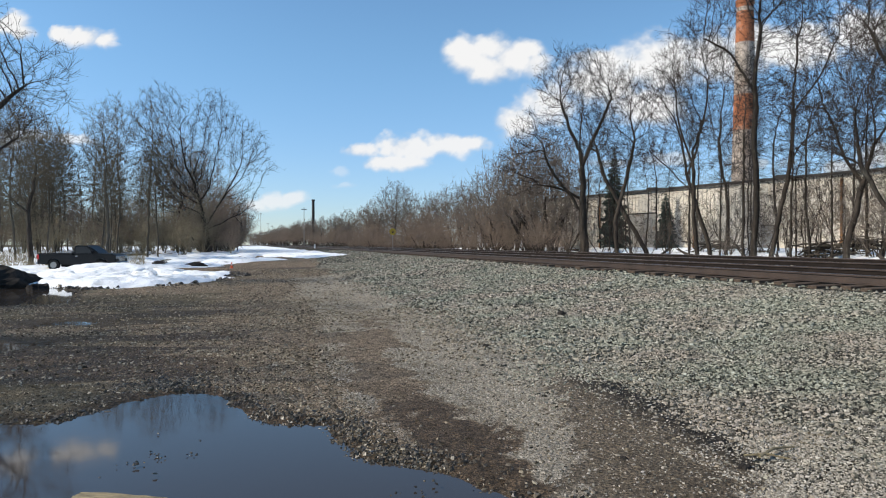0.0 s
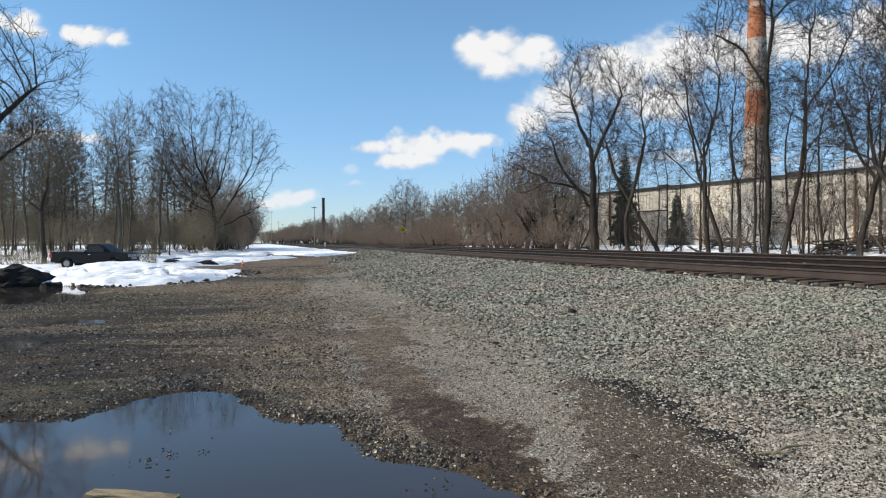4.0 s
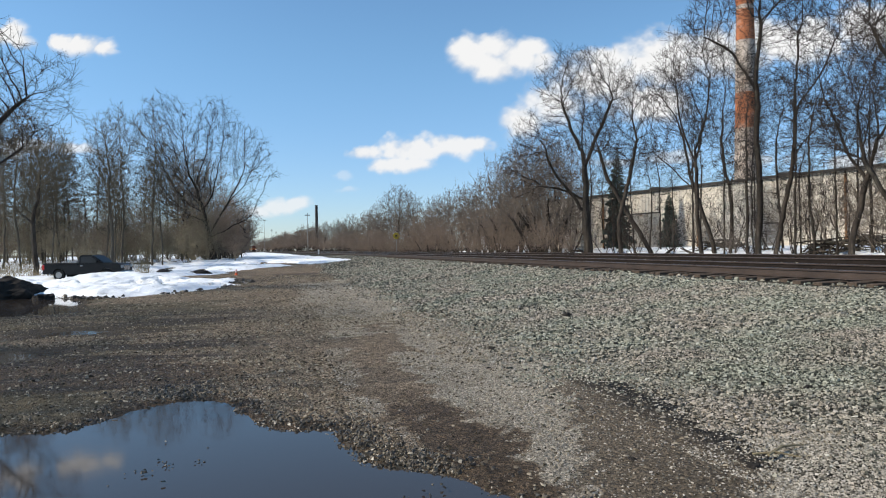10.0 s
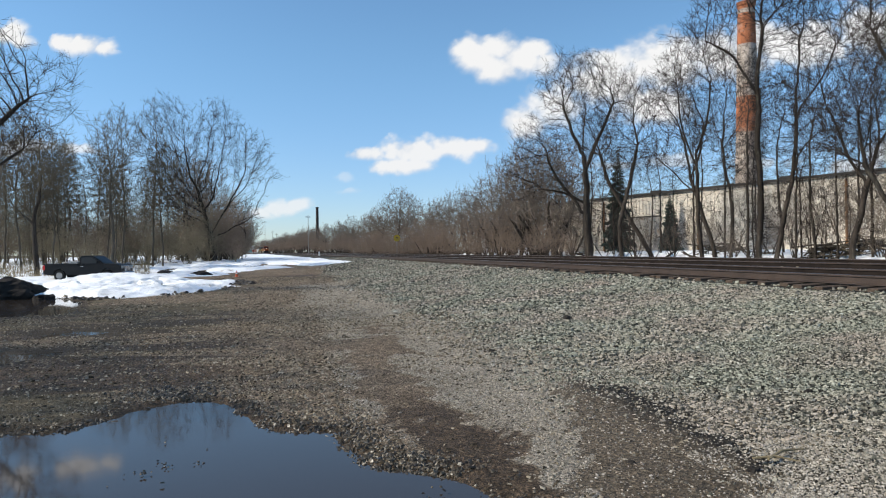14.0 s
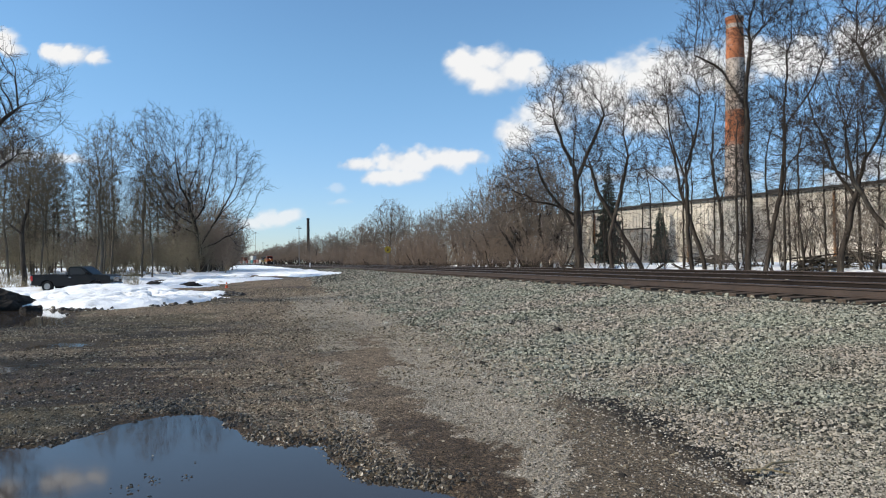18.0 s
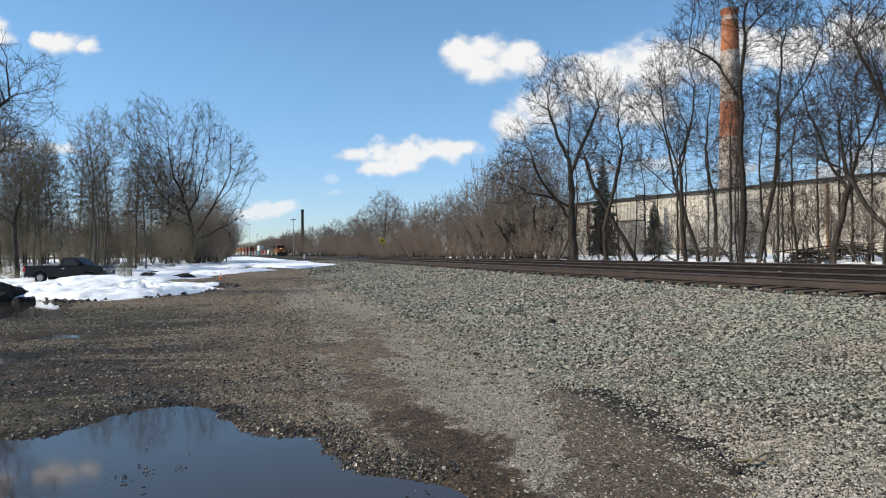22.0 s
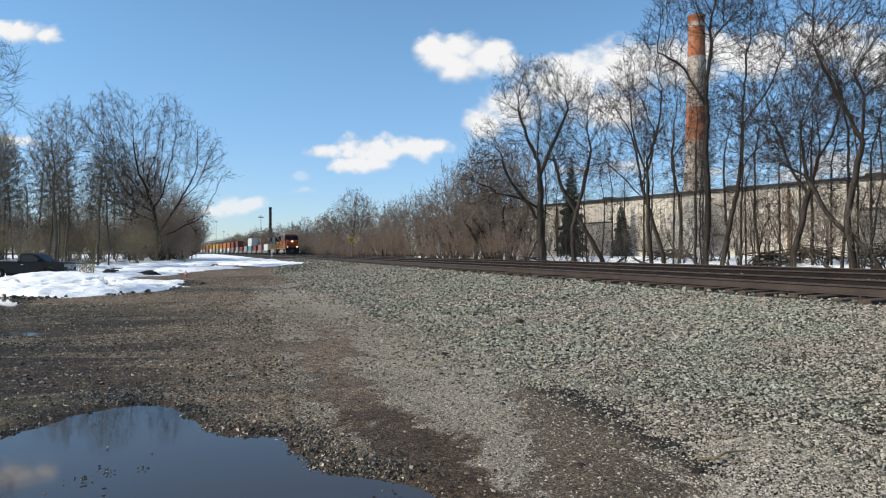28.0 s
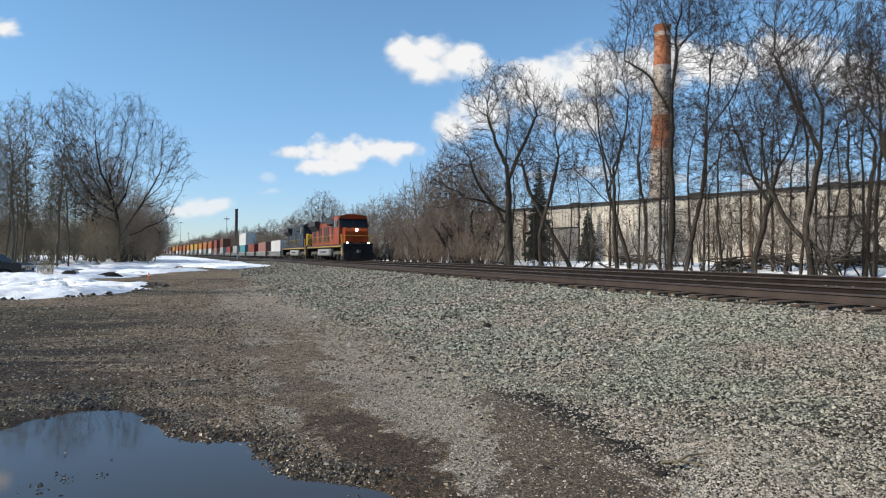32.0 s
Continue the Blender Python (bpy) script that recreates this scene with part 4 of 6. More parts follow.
def make_trees():
    rng = random.Random(4)
    far_side, near_wood = "trees beyond the tracks", "trees of the snowy wood"
    # azimuth, metres out, trunk radius, buds, trunks, lobes of the crown, sprouts, label
    heroes = [
        (24.8, 52.0, 0.33, 2600, [[(0, 0), (-0.4, 2.9), (-0.3, 5.9), (-0.5, 8.2), (-0.4, 10.4)], [(-0.38, 3.2), (-1.3, 4.6), (-2.6, 6.2), (-3.4, 8.2)], [(-0.35, 6.2), (0.3, 8.0), (1.1, 9.9), (1.7, 11.6)], [(-0.48, 7.6), (-1.1, 9.2), (-1.8, 11.2)], [(-0.38, 4.2), (-1.8, 5.0), (-3.6, 5.3)]],
         [(-0.6, 12.6, 3.1, 3.0), (-3.3, 8.6, 2.3, 2.3), (-5.0, 6.5, 1.7, 2.3), (2.0, 12.4, 1.7, 2.1), (-2.3, 5.3, 1.9, 1.3), (1.6, 9.0, 1.5, 1.6)], 1.0, "large bare tree with a broad crown beyond the tracks"),
        (29.6, 48.0, 0.16, 650, [[(0, 0), (-1.4, 2.5), (-2.8, 5.1), (-3.5, 7.2)]], [(-3.6, 8.5, 1.7, 1.9), (-2.0, 6.5, 1.0, 1.2)], 0.4, "bare tree with a strongly leaning trunk"),
        (27.3, 47.0, 0.15, 1000, [[(0, 0), (-0.2, 2.2), (0.4, 4.4), (0.9, 7.8)]], [(1.0, 9.9, 1.7, 2.3), (0.0, 7.4, 1.3, 1.3), (1.7, 7.0, 1.2, 1.2)], 0.6, "crooked bare tree over the embankment"),
        (33.3, 42.0, 0.12, 1300, [[(0, 0), (-0.1, 4.0), (-0.2, 8.0)], [(-0.15, 5.0), (-0.9, 7.4), (-1.2, 10.0)], [(-0.15, 6.2), (0.5, 8.2), (0.6, 10.4)]], [(-0.4, 11.0, 1.8, 2.6), (0.0, 8.0, 1.2, 1.8)], 0.4, "slim bare tree with a tall narrow crown"),
        (34.3, 43.0, 0.13, 1100, [[(0, 0), (-0.7, 2.4), (-1.4, 4.6), (-2.0, 7.5)], [(-1.1, 3.8), (-2.3, 5.2), (-3.3, 6.1)], [(-1.4, 4.5), (-0.8, 6.0), (-0.6, 8.0)]], [(-2.4, 9.3, 1.7, 2.6), (-3.3, 6.1, 1.0, 0.8), (-0.6, 7.0, 1.0, 1.2)], 0.4, "bare tree bent towards its neighbour"),
        (35.3, 41.0, 0.09, 700, [[(0, 0), (0.2, 3.6), (-0.1, 6.4)]], [(-0.1, 8.7, 1.1, 2.9)], 0.5, "slim bare tree with thin upright limbs"),
        (37.2, 36.5, 0.155, 2400, [[(0, 0), (0.1, 4.9), (0.1, 8.9), (0.3, 11.7)], [(-0.12, 0), (-0.38, 1.2), (-0.34, 4.4), (-0.2, 7.5)], [(0.1, 8.0), (-1.0, 10.2), (-2.3, 11.0)]],
         [(0.1, 14.2, 2.9, 3.1), (-1.9, 11.5, 1.4, 1.8), (1.9, 11.5, 1.4, 2.0), (0.4, 7.8, 1.2, 2.2), (-0.3, 5.0, 1.0, 1.8)], 22.0, "thick twin-trunked bare tree, higher than the rest"),
        (38.4, 36.0, 0.115, 1700, [[(0, 0), (0.7, 4.0), (0.9, 7.3), (1.1, 10.6)], [(0.88, 6.8), (1.9, 8.4), (2.8, 10.4)], [(0.75, 4.6), (1.5, 5.8), (2.3, 6.3)]], [(1.4, 12.3, 1.5, 2.5), (2.7, 10.1, 1.3, 1.6), (0.8, 7.6, 1.1, 1.5), (2.2, 6.0, 1.2, 1.4)], 0.8, "bare tree leaning outward beside a thicker one"),
        (43.3, 33.0, 0.13, 1800, [[(0, 0), (0.3, 2.0), (1.1, 5.1), (0.9, 6.9)], [(1.0, 4.8), (1.7, 6.0), (1.9, 7.4)], [(0.6, 3.2), (-0.2, 4.6), (-0.9, 6.6)]], [(0.8, 8.6, 1.4, 2.4), (1.8, 7.1, 1.0, 1.4), (-0.3, 5.6, 1.2, 1.5), (-1.2, 7.4, 1.2, 1.6), (1.0, 4.2, 1.2, 1.2)], 0.6, "pale crooked bare tree with knotted limbs"),
        (47.2, 30.0, 0.13, 2000, [[(0, 0), (-0.1, 2.4), (0.5, 5.0), (0.6, 7.0), (0, 7.8)], [(0.1, 0), (0.6, 1.2), (0.85, 3.3), (1.0, 6.1)], [(0.4, 4.6), (-0.5, 6.6), (-1.3, 9.0)]],
         [(-0.7, 9.8, 1.9, 2.2), (1.2, 9.2, 1.4, 2.8), (0.2, 6.3, 1.3, 1.4), (2.0, 7.0, 1.1, 1.6)], 0.5, "dark twin-trunked bare tree with knotted limbs"),
        (49.0, 30.0, 0.10, 800, [[(0, 0), (-0.8, 1.2), (-1.9, 2.1), (-2.7, 3.9)]], [(-3.0, 5.4, 1.3, 1.5), (-3.6, 4.4, 0.8, 0.9), (-2.2, 6.8, 1.2, 1.4)], 0.3, "bare tree with its trunk leaning far over"),
        (53.1, 28.0, 0.125, 1500, [[(0, 0), (-0.1, 2.8), (-0.7, 4.9)]], [(-0.7, 7.8, 1.5, 2.6), (-1.4, 6.0, 0.8, 0.9), (0.5, 7.4, 1.3, 2.2)], 0.5, "dark bare tree by the embankment"),
        (50.4, 31.0, 0.09, 700, [[(0, 0), (0.0, 1.8), (0.1, 4.4)]], [(0.2, 7.0, 0.9, 2.8)], 0.5, "slim bare tree beside the yard"),
    ]
    for k, (az, out, girth, count, trunks, lobes, shoots, label) in enumerate(heroes):
        me = grown(310 + k, trunks, lobes, count, girth, M_BARK, M_TWIG, 0.008, 0.27, 0.33, shoots=shoots, twigs=1.6, reach=0.8)
        plant(me, *out_at(az, out), -az, 1.0, label, far_side)
    wood_heroes = [
        (-5.4, 75.6, 0.30, 4000, [[(0, 0), (-0.4, 3.2)]], [(0.4, 13.1, 3.0, 4.0), (3.6, 10.8, 2.6, 3.3), (-4.3, 12.3, 3.0, 5.0), (-2.7, 6.4, 3.3, 2.9), (3.4, 5.3, 1.6, 2.9), (6.0, 9.0, 1.2, 0.8)], "tall bare tree with a wide rounded crown at the wood's edge"),
        (-12.5, 62.0, 0.14, 900, [[(0, 0), (-0.2, 4.9), (-0.2, 7.2)]], [(-0.2, 10.0, 1.9, 2.9), (0, 5.8, 1.3, 1.8)], "upright bare tree in front of the wood"),
        (-17.5, 54.0, 0.17, 1300, [[(0, 0), (-0.1, 4.0)]], [(-0.1, 8.2, 2.6, 2.9), (-1.4, 5.0, 1.4, 1.5)], "forked bare tree behind the pickup"),
        (-22.6, 33.0, 0.20, 900, [[(0, 0), (0.3, 3.7), (0.4, 5.5)], [(0.3, 3.6), (1.4, 5.0), (2.8, 6.2)], [(0.38, 5.0), (1.8, 7.0), (3.0, 8.2)]], [(2.4, 7.7, 2.3, 1.9), (2.0, 5.9, 1.8, 1.4), (0.6, 9.0, 2.5, 2.7), (3.4, 9.0, 1.4, 1.2)], "large dark bare tree with spread limbs beside the lot"),
    ]
    for k, (az, out, girth, count, trunks, lobes, label) in enumerate(wood_heroes):
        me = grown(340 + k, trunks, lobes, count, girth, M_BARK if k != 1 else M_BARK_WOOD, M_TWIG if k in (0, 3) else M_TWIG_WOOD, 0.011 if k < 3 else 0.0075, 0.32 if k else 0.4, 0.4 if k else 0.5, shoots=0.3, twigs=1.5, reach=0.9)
        plant(me, *out_at(az, out), -az, 1.0, label, near_wood)

    def slim(seed, bark, twig, tip):
        g = random.Random(seed)
        a, b = g.uniform(-0.5, 0.5), g.uniform(-0.9, 0.9)
        return grown(seed, [[(0, 0), (a * 0.6, 4.0), (a, 8.0), (b, 10.5)]], [(b, 11.8, 1.9, 3.2), (a + 0.9, 8.6, 1.4, 2.4), (a - 0.9, 7.8, 1.4, 2.6), (a * 0.6, 5.2, 1.2, 1.6)], 560, 0.095, bark, twig, tip, 0.38, 0.5, twigs=1.7, reach=0.9, shoots=0.4)

    def bushy(seed, bark, twig, tip, tall=1.0, girth=0.06, twigs=1.2):
        """Many stems that arch outward into one rounded mass."""
        g = random.Random(seed)
        stems = []
        for _ in range(5):
            a = g.uniform(-2.4, 2.4)
            stems.append([(a * 0.03, 0), (a * 0.5, 1.2 * tall), (a, 2.6 * tall)])
        return grown(seed, stems, [(0, 4.2 * tall, 2.9, 2.7 * tall), (-1.9, 2.9 * tall, 1.8, 1.9 * tall), (1.9, 2.9 * tall, 1.8, 1.9 * tall)], 620, girth, bark, twig, tip, 0.36, 0.48, 0.32, twigs=twigs, reach=1.0, lift=0.0)

    def rounded(seed, bark, twig, tip):
        g = random.Random(seed)
        a = g.uniform(-0.8, 0.8)
        return grown(seed, [[(0, 0), (a * 0.5, 2.5), (a, 4.8)]], [(a, 8.6, 3.6, 3.9), (a - 2.4, 6.4, 2.2, 2.4), (a + 2.4, 6.4, 2.2, 2.4)], 760, 0.2, bark, twig, tip, 0.45, 0.6, 0.3, twigs=1.6, reach=1.1, lift=0.06)

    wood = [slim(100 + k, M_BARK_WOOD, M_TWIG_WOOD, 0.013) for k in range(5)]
    young = [slim(120 + k, M_BARK, M_TWIG, 0.0095) for k in range(3)]
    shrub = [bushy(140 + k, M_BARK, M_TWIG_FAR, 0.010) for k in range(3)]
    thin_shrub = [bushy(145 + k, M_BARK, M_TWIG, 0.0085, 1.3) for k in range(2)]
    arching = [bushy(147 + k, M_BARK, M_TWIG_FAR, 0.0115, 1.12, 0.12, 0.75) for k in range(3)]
    brush = [bushy(150 + k, M_BARK, M_BRUSH, 0.013, 1.0, 0.09, 0.9) for k in range(4)]
    under = [bushy(160 + k, M_SCRUB, M_SCRUB if k else M_BRUSH, 0.013) for k in range(3)]
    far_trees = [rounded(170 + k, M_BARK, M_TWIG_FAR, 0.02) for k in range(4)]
    # slim trees between the large ones
    for k in range(36):
        az = 20.5 + 1.0 * k + rng.uniform(-0.5, 0.5)
        out = rng.uniform(1.0, 1.3) * 22.0 / math.sin(radians(az))
        plant(rng.choice(young), *out_at(az, out), rng.uniform(0, 360), rng.uniform(0.5, 0.78), "slim young bare tree beyond the tracks", far_side)
    for k in range(37):
        az = 23.0 + 0.85 * k + rng.uniform(-0.5, 0.5)
        out = rng.uniform(0.98, 1.2) * 21.8 / math.sin(radians(az))
        plant(rng.choice(shrub + thin_shrub), *out_at(az, out), rng.uniform(0, 360), rng.uniform(0.3, 0.62) * (1.0 if az > 34 else 0.8), "leafless shrub at the foot of the embankment", "shrubs beyond the tracks", name="shrub")
    # bushy trees that fall away in height along the line
    for az, out, size in ((23.4, 57, 0.75), (22.3, 59, 1.35), (21.6, 62, 1.5), (20.8, 60, 1.25), (20.1, 66, 1.45), (19.3, 64, 1.15), (18.5, 70, 1.3), (17.6, 73, 1.15), (16.8, 78, 1.25), (15.9, 84, 1.15), (14.9, 90, 1.25),
                          (13.9, 97, 1.15), (13.0, 104, 1.2), (21.2, 72, 1.7), (18.8, 80, 1.5), (11.9, 112, 1.2), (10.6, 124, 1.3)):
        plant(rng.choice(arching), *out_at(az, out), rng.uniform(0, 360), size, "bushy many-stemmed bare tree along the railway", far_side)
    plant(far_trees[1], *out_at(9.2, 128), 40, 1.0, "round-crowned bare tree above the brush", far_side)
    plant(far_trees[2], *out_at(7.9, 150), 90, 0.9, "round-crowned bare tree above the brush", far_side)
    for k in range(112):
        y = 57 + 2.0 * k + rng.uniform(-1, 1)
        plant(rng.choice(brush), rng.uniform(19.4, 27) - y * y / BEND, y, rng.uniform(0, 360), rng.uniform(0.55, 0.95), "reddish-brown leafless brush along the railway", "brush along the railway", name="bush")
    for k in range(84):
        y = 48 + 1.5 * k + rng.uniform(-0.6, 0.6)
        plant(rng.choice(brush), rng.uniform(19.3, 21.5) - y * y / BEND, y, rng.uniform(0, 360), rng.uniform(0.26, 0.48), "low leafless scrub at the foot of the embankment", "shrubs beyond the tracks", name="shrub")
    for k in range(70):
        y = 282 + 5.0 * k
        plant(rng.choice(brush), rng.uniform(19.8, 26) - y * y / BEND, y, rng.uniform(0, 360), rng.uniform(1.0, 1.7), "reddish-brown leafless brush along the railway", "brush along the railway", name="bush")
    for k in range(70):
        y = 96 + k * 7.0
        plant(rng.choice(far_trees), rng.uniform(21.5, 34) - y * y / BEND, y, rng.uniform(0, 360), rng.uniform(0.55, 0.95) * (1.0 if y < 300 else 1.15), "rounded bare tree in the thicket along the railway", far_side)
    # the wood by the snow
    for k in range(76):
        y = rng.uniform(60, 112)
        az = rng.uniform(-24, -4.4 if y > 82 else -9.0)
        plant(rng.choice(wood), y * math.tan(radians(az)), y, rng.uniform(0, 360), rng.uniform(0.66, 0.98), "slender bare tree of the snowy wood", near_wood)
    for az, y, size in ((-7.4, 90, 1.15), (-5.9, 96, 1.1)):
        plant(rng.choice(far_trees), y * math.tan(radians(az)), y, rng.uniform(0, 360), size, "round-crowned bare tree of the snowy wood", near_wood)
    for k in range(130):
        y = rng.uniform(65, 112)
        az = -24 + 20.6 * rng.random() ** 0.8
        plant(rng.choice(under), y * math.tan(radians(az)), y, rng.uniform(0, 360), rng.uniform(0.45, 1.0) * min(1.0, 0.5 + (y - 63) / 22), "brown leafless undergrowth shrub of the wood", "undergrowth of the wood", name="shrub")
    for az, y, size in ((-4.9, 78, 1.05), (-4.3, 82, 1.0), (-3.8, 86, 0.95), (-5.8, 76, 0.9), (-3.3, 92, 0.85), (-3.9, 96, 1.15), (-4.6, 90, 1.3), (-5.2, 84, 1.25)):
        plant(rng.choice(brush), y * math.tan(radians(az)), y, rng.uniform(0, 360), size, "dense reddish brush at the wood's end", "undergrowth of the wood", name="bush")
    for k in range(60):
        y = rng.uniform(110, 480)
        plant(rng.choice(brush), -2.5 - y * 0.045 - rng.uniform(0, 10), y, rng.uniform(0, 360), rng.uniform(0.9, 1.5), "leafless brush far down the line", "brush along the railway", name="bush")
    for x, y, k in ((-16.5, 19.0, 0), (-17.5, 13.5, 1), (-19, 9.5, 2), (-22, 11.5, 1), (-23, 22.5, 0)):
        plant(young[k], x, y, rng.uniform(0, 360), rng.uniform(1.0, 1.15), "bare tree on the shaded side of the lot", near_wood)


def make_weeds():
    weeds = np.random.default_rng(12)
    n = 5200
    y = 49.5 + 24 * weeds.random(n) ** 1.4
    x = y * np.tan(np.radians(-24 + 14.0 * weeds.random(n) ** 1.3))
    keep = fractal(x * 0.5, y * 0.5, 81) > 0.47
    x, y = x[keep], y[keep]
    n, z, high = len(x), height(x, y), 0.25 + 0.7 * weeds.random(len(x)) ** 2
    lean, w = weeds.normal(0, 0.16, (n, 2)), 0.012
    v = np.stack([np.stack([x - w, y, z], 1), np.stack([x + w, y + 0.01, z], 1), np.stack([x + lean[:, 0] + w * 0.4, y + lean[:, 1], z + high], 1), np.stack([x + lean[:, 0] - w * 0.4, y + lean[:, 1], z + high], 1)], 1)
    tagged(new("dry_weeds", mesh_np("dry_weeds", v.reshape(-1, 3), np.arange(4 * n).reshape(-1, 4), M_WEED)), "tan dry weed stalks at the edge of the wood", "weeds", kind="stuff")


# ---- far things beyond the tracks ----
M_WALL = surface("cream_metal_siding", (0.68, 0.61, 0.51), 0.75, var=0.12, scale=0.5, fine=8, bumpiness=0.1, dirt=(0.30, 0.25, 0.19), dirt_at=0.63, stretch=(1, 1, 0.25))
M_FASCIA = surface("dark_roof_edge", (0.06, 0.055, 0.05), 0.8, var=0.2)
M_ROOF = surface("tar_roof", (0.08, 0.078, 0.075), 0.9, var=0.2)
M_BRICK_O = surface("orange_painted_brick", (0.42, 0.155, 0.075), 0.85, var=0.25, scale=0.5, fine=5, dirt=(0.40, 0.30, 0.24), dirt_at=0.6)
M_BRICK_W = surface("faded_white_brick", (0.50, 0.41, 0.34), 0.85, var=0.2, scale=0.5, fine=5, dirt=(0.34, 0.22, 0.16), dirt_at=0.6)
M_DARKSTEEL = surface("sooty_steel", (0.035, 0.027, 0.024), 0.7, 0.2, var=0.3)
M_RUST = surface("rust_streaked_steel", (0.26, 0.13, 0.06), 0.8, var=0.35, scale=1.0)


M_DOOR = surface("weathered_grey_door", (0.30, 0.28, 0.25), 0.7, var=0.2, dirt=(0.2, 0.13, 0.08))
M_PLINTH = surface("stained_concrete", (0.34, 0.31, 0.27), 0.9, var=0.25, scale=0.7, dirt=(0.18, 0.15, 0.11))


def make_factory():
    """A long hall: one wall runs beside the tracks."""
    root = thing("factory", pose(28.0, 71.9, 0.0, 0, 0, -74.3), "long low factory hall with cream ribbed metal walls", "factory")
    # local x runs along the wall towards the camera's side, local -y faces the tracks
    length, deep, top = 64.0, 40.0, 6.35
    part("wall", boxed((0, 0, 0.2), (length, deep, top)), M_WALL, root)
    part("roof", boxed((-0.15, -0.15, top), (length + 0.15, deep + 0.15, top + 0.12)), M_ROOF, root)
    part("fascia", boxed((-0.2, -0.22, top - 0.06), (length + 0.2, -0.152, top + 0.14)), M_FASCIA, root, "dark roof edge")
    for k, at in enumerate((9.5, 21.0, 33.5, 46.0, 55.0)):
        part("downpipe", boxed((at - 0.07, -0.19, 0.3), (at + 0.07, -0.05, top - 0.3), 0.02), M_RUST, root, "rusty downpipe")
    for at, wide, high in ((15.0, 3.4, 3.6), (40.0, 3.4, 3.6), (28.0, 1.1, 2.2)):
        door = part("door", boxed((at - wide / 2, -0.09, 0.7), (at + wide / 2, -0.048, 0.7 + high)), M_DOOR, root, "weathered grey door")
        part("lintel", boxed((at - wide / 2 - 0.1, -0.13, 0.7 + high), (at + wide / 2 + 0.1, -0.05, 0.82 + high)), M_FASCIA, door)
    part("plinth", boxed((0, -0.06, 0.2), (length, -0.047, 0.95)), M_PLINTH, root, "stained concrete plinth")
    for at in (12.0, 26.0, 37.0, 52.0):
        part("roof_vent", boxed((at - 0.5, 4.0, top + 0.1), (at + 0.5, 5.0, top + 0.75), 0.05), M_FASCIA, root)
    rib = bpy.data.meshes.new("rib")
    bm = boxed((-0.03, -0.045, 0.25), (0.03, -0.002, top - 0.26))
    bm.to_mesh(rib)
    bm.free()
    rib.materials.append(M_WALL)
    for k in range(160):
        share("rib", rib, root, pose(0.2 + k * 0.4, 0, 0))
    return root


def make_chimney():
    root = thing("chimney", pose(73.9, 99.4, 0.8), "tall brick smokestack with faded orange and white bands", "chimney")
    total, r0, r1 = 40.4, 2.3, 1.3
    bands = [(0, 19.3, M_BRICK_W), (19.3, 25.1, M_BRICK_O), (25.1, 33.6, M_BRICK_W), (33.6, 38.6, M_BRICK_O), (38.6, 39.3, M_BRICK_W), (39.3, 40.4, M_BRICK_O)]
    for a, b, m in bands:
        bm = bmesh.new()
        rod(bm, (0, 0, a), (0, 0, b), r0 + (r1 - r0) * a / total, r0 + (r1 - r0) * b / total, 24)
        part("band", bm, m, root)
    bm = bmesh.new()
    rod(bm, (0, 0, total - 0.5), (0, 0, total + 0.1), r1 + 0.14, r1 + 0.2, 24)
    part("rim", bm, M_BRICK_O, root)


def make_conifer(x, y, high, wide, label):
    z = float(height(np.array([x]), np.array([y]))[0])
    root = thing("conifer", pose(x, y, z), label, "conifer")
    bm = bmesh.new()
    rod(bm, (0, 0, -0.1), (0, 0, high), high * 0.016, 0.01, 7)
    part("trunk", bm, M_BARK, root)
    rng = random.Random(int(x * 10))
    verts, faces = [], []
    for k in range(420):
        f = 0.06 + 0.94 * (k / 420)
        a = k * 2.4 + rng.uniform(-0.4, 0.4)
        ln = wide * (1.03 - f) ** 0.8 * rng.uniform(0.6, 1.15)
        base = Vector((0, 0, high * f))
        out = Vector((math.cos(a), math.sin(a), -0.28 + 0.4 * f))
        side = Vector((-math.sin(a), math.cos(a), 0))
        for j in range(5):
            p = base + out * ln * (0.25 + 0.16 * j)
            w, d = ln * 0.16 * rng.uniform(0.7, 1.3), rng.uniform(-0.12, 0.05) * ln
            n = len(verts)
            verts += [p - out * ln * 0.12, p + side * w + Vector((0, 0, d)), p + out * ln * 0.22 + Vector((0, 0, d * 0.7)), p - side * w + Vector((0, 0, d))]
            faces.append((n, n + 1, n + 2, n + 3))
            verts += [p - out * ln * 0.12, p + Vector((0, 0, -w * 0.9)), p + out * ln * 0.22 + Vector((0, 0, -w * 0.5)), p + out * ln * 0.1 + Vector((0, 0, w * 0.5))]
            faces.append((n + 4, n + 5, n + 6, n + 7))
    share("foliage", mesh_from("foliage", verts, faces, (M_NEEDLE,)), root)


# ---- clouds ----
HOME = pose(0, 0, 1.55, 89.63, 0, -13.2)
REACH = 2600.0
PX = REACH / (784 / math.tan(radians(32.5)))     # metres of cloud for one unit of the layout below


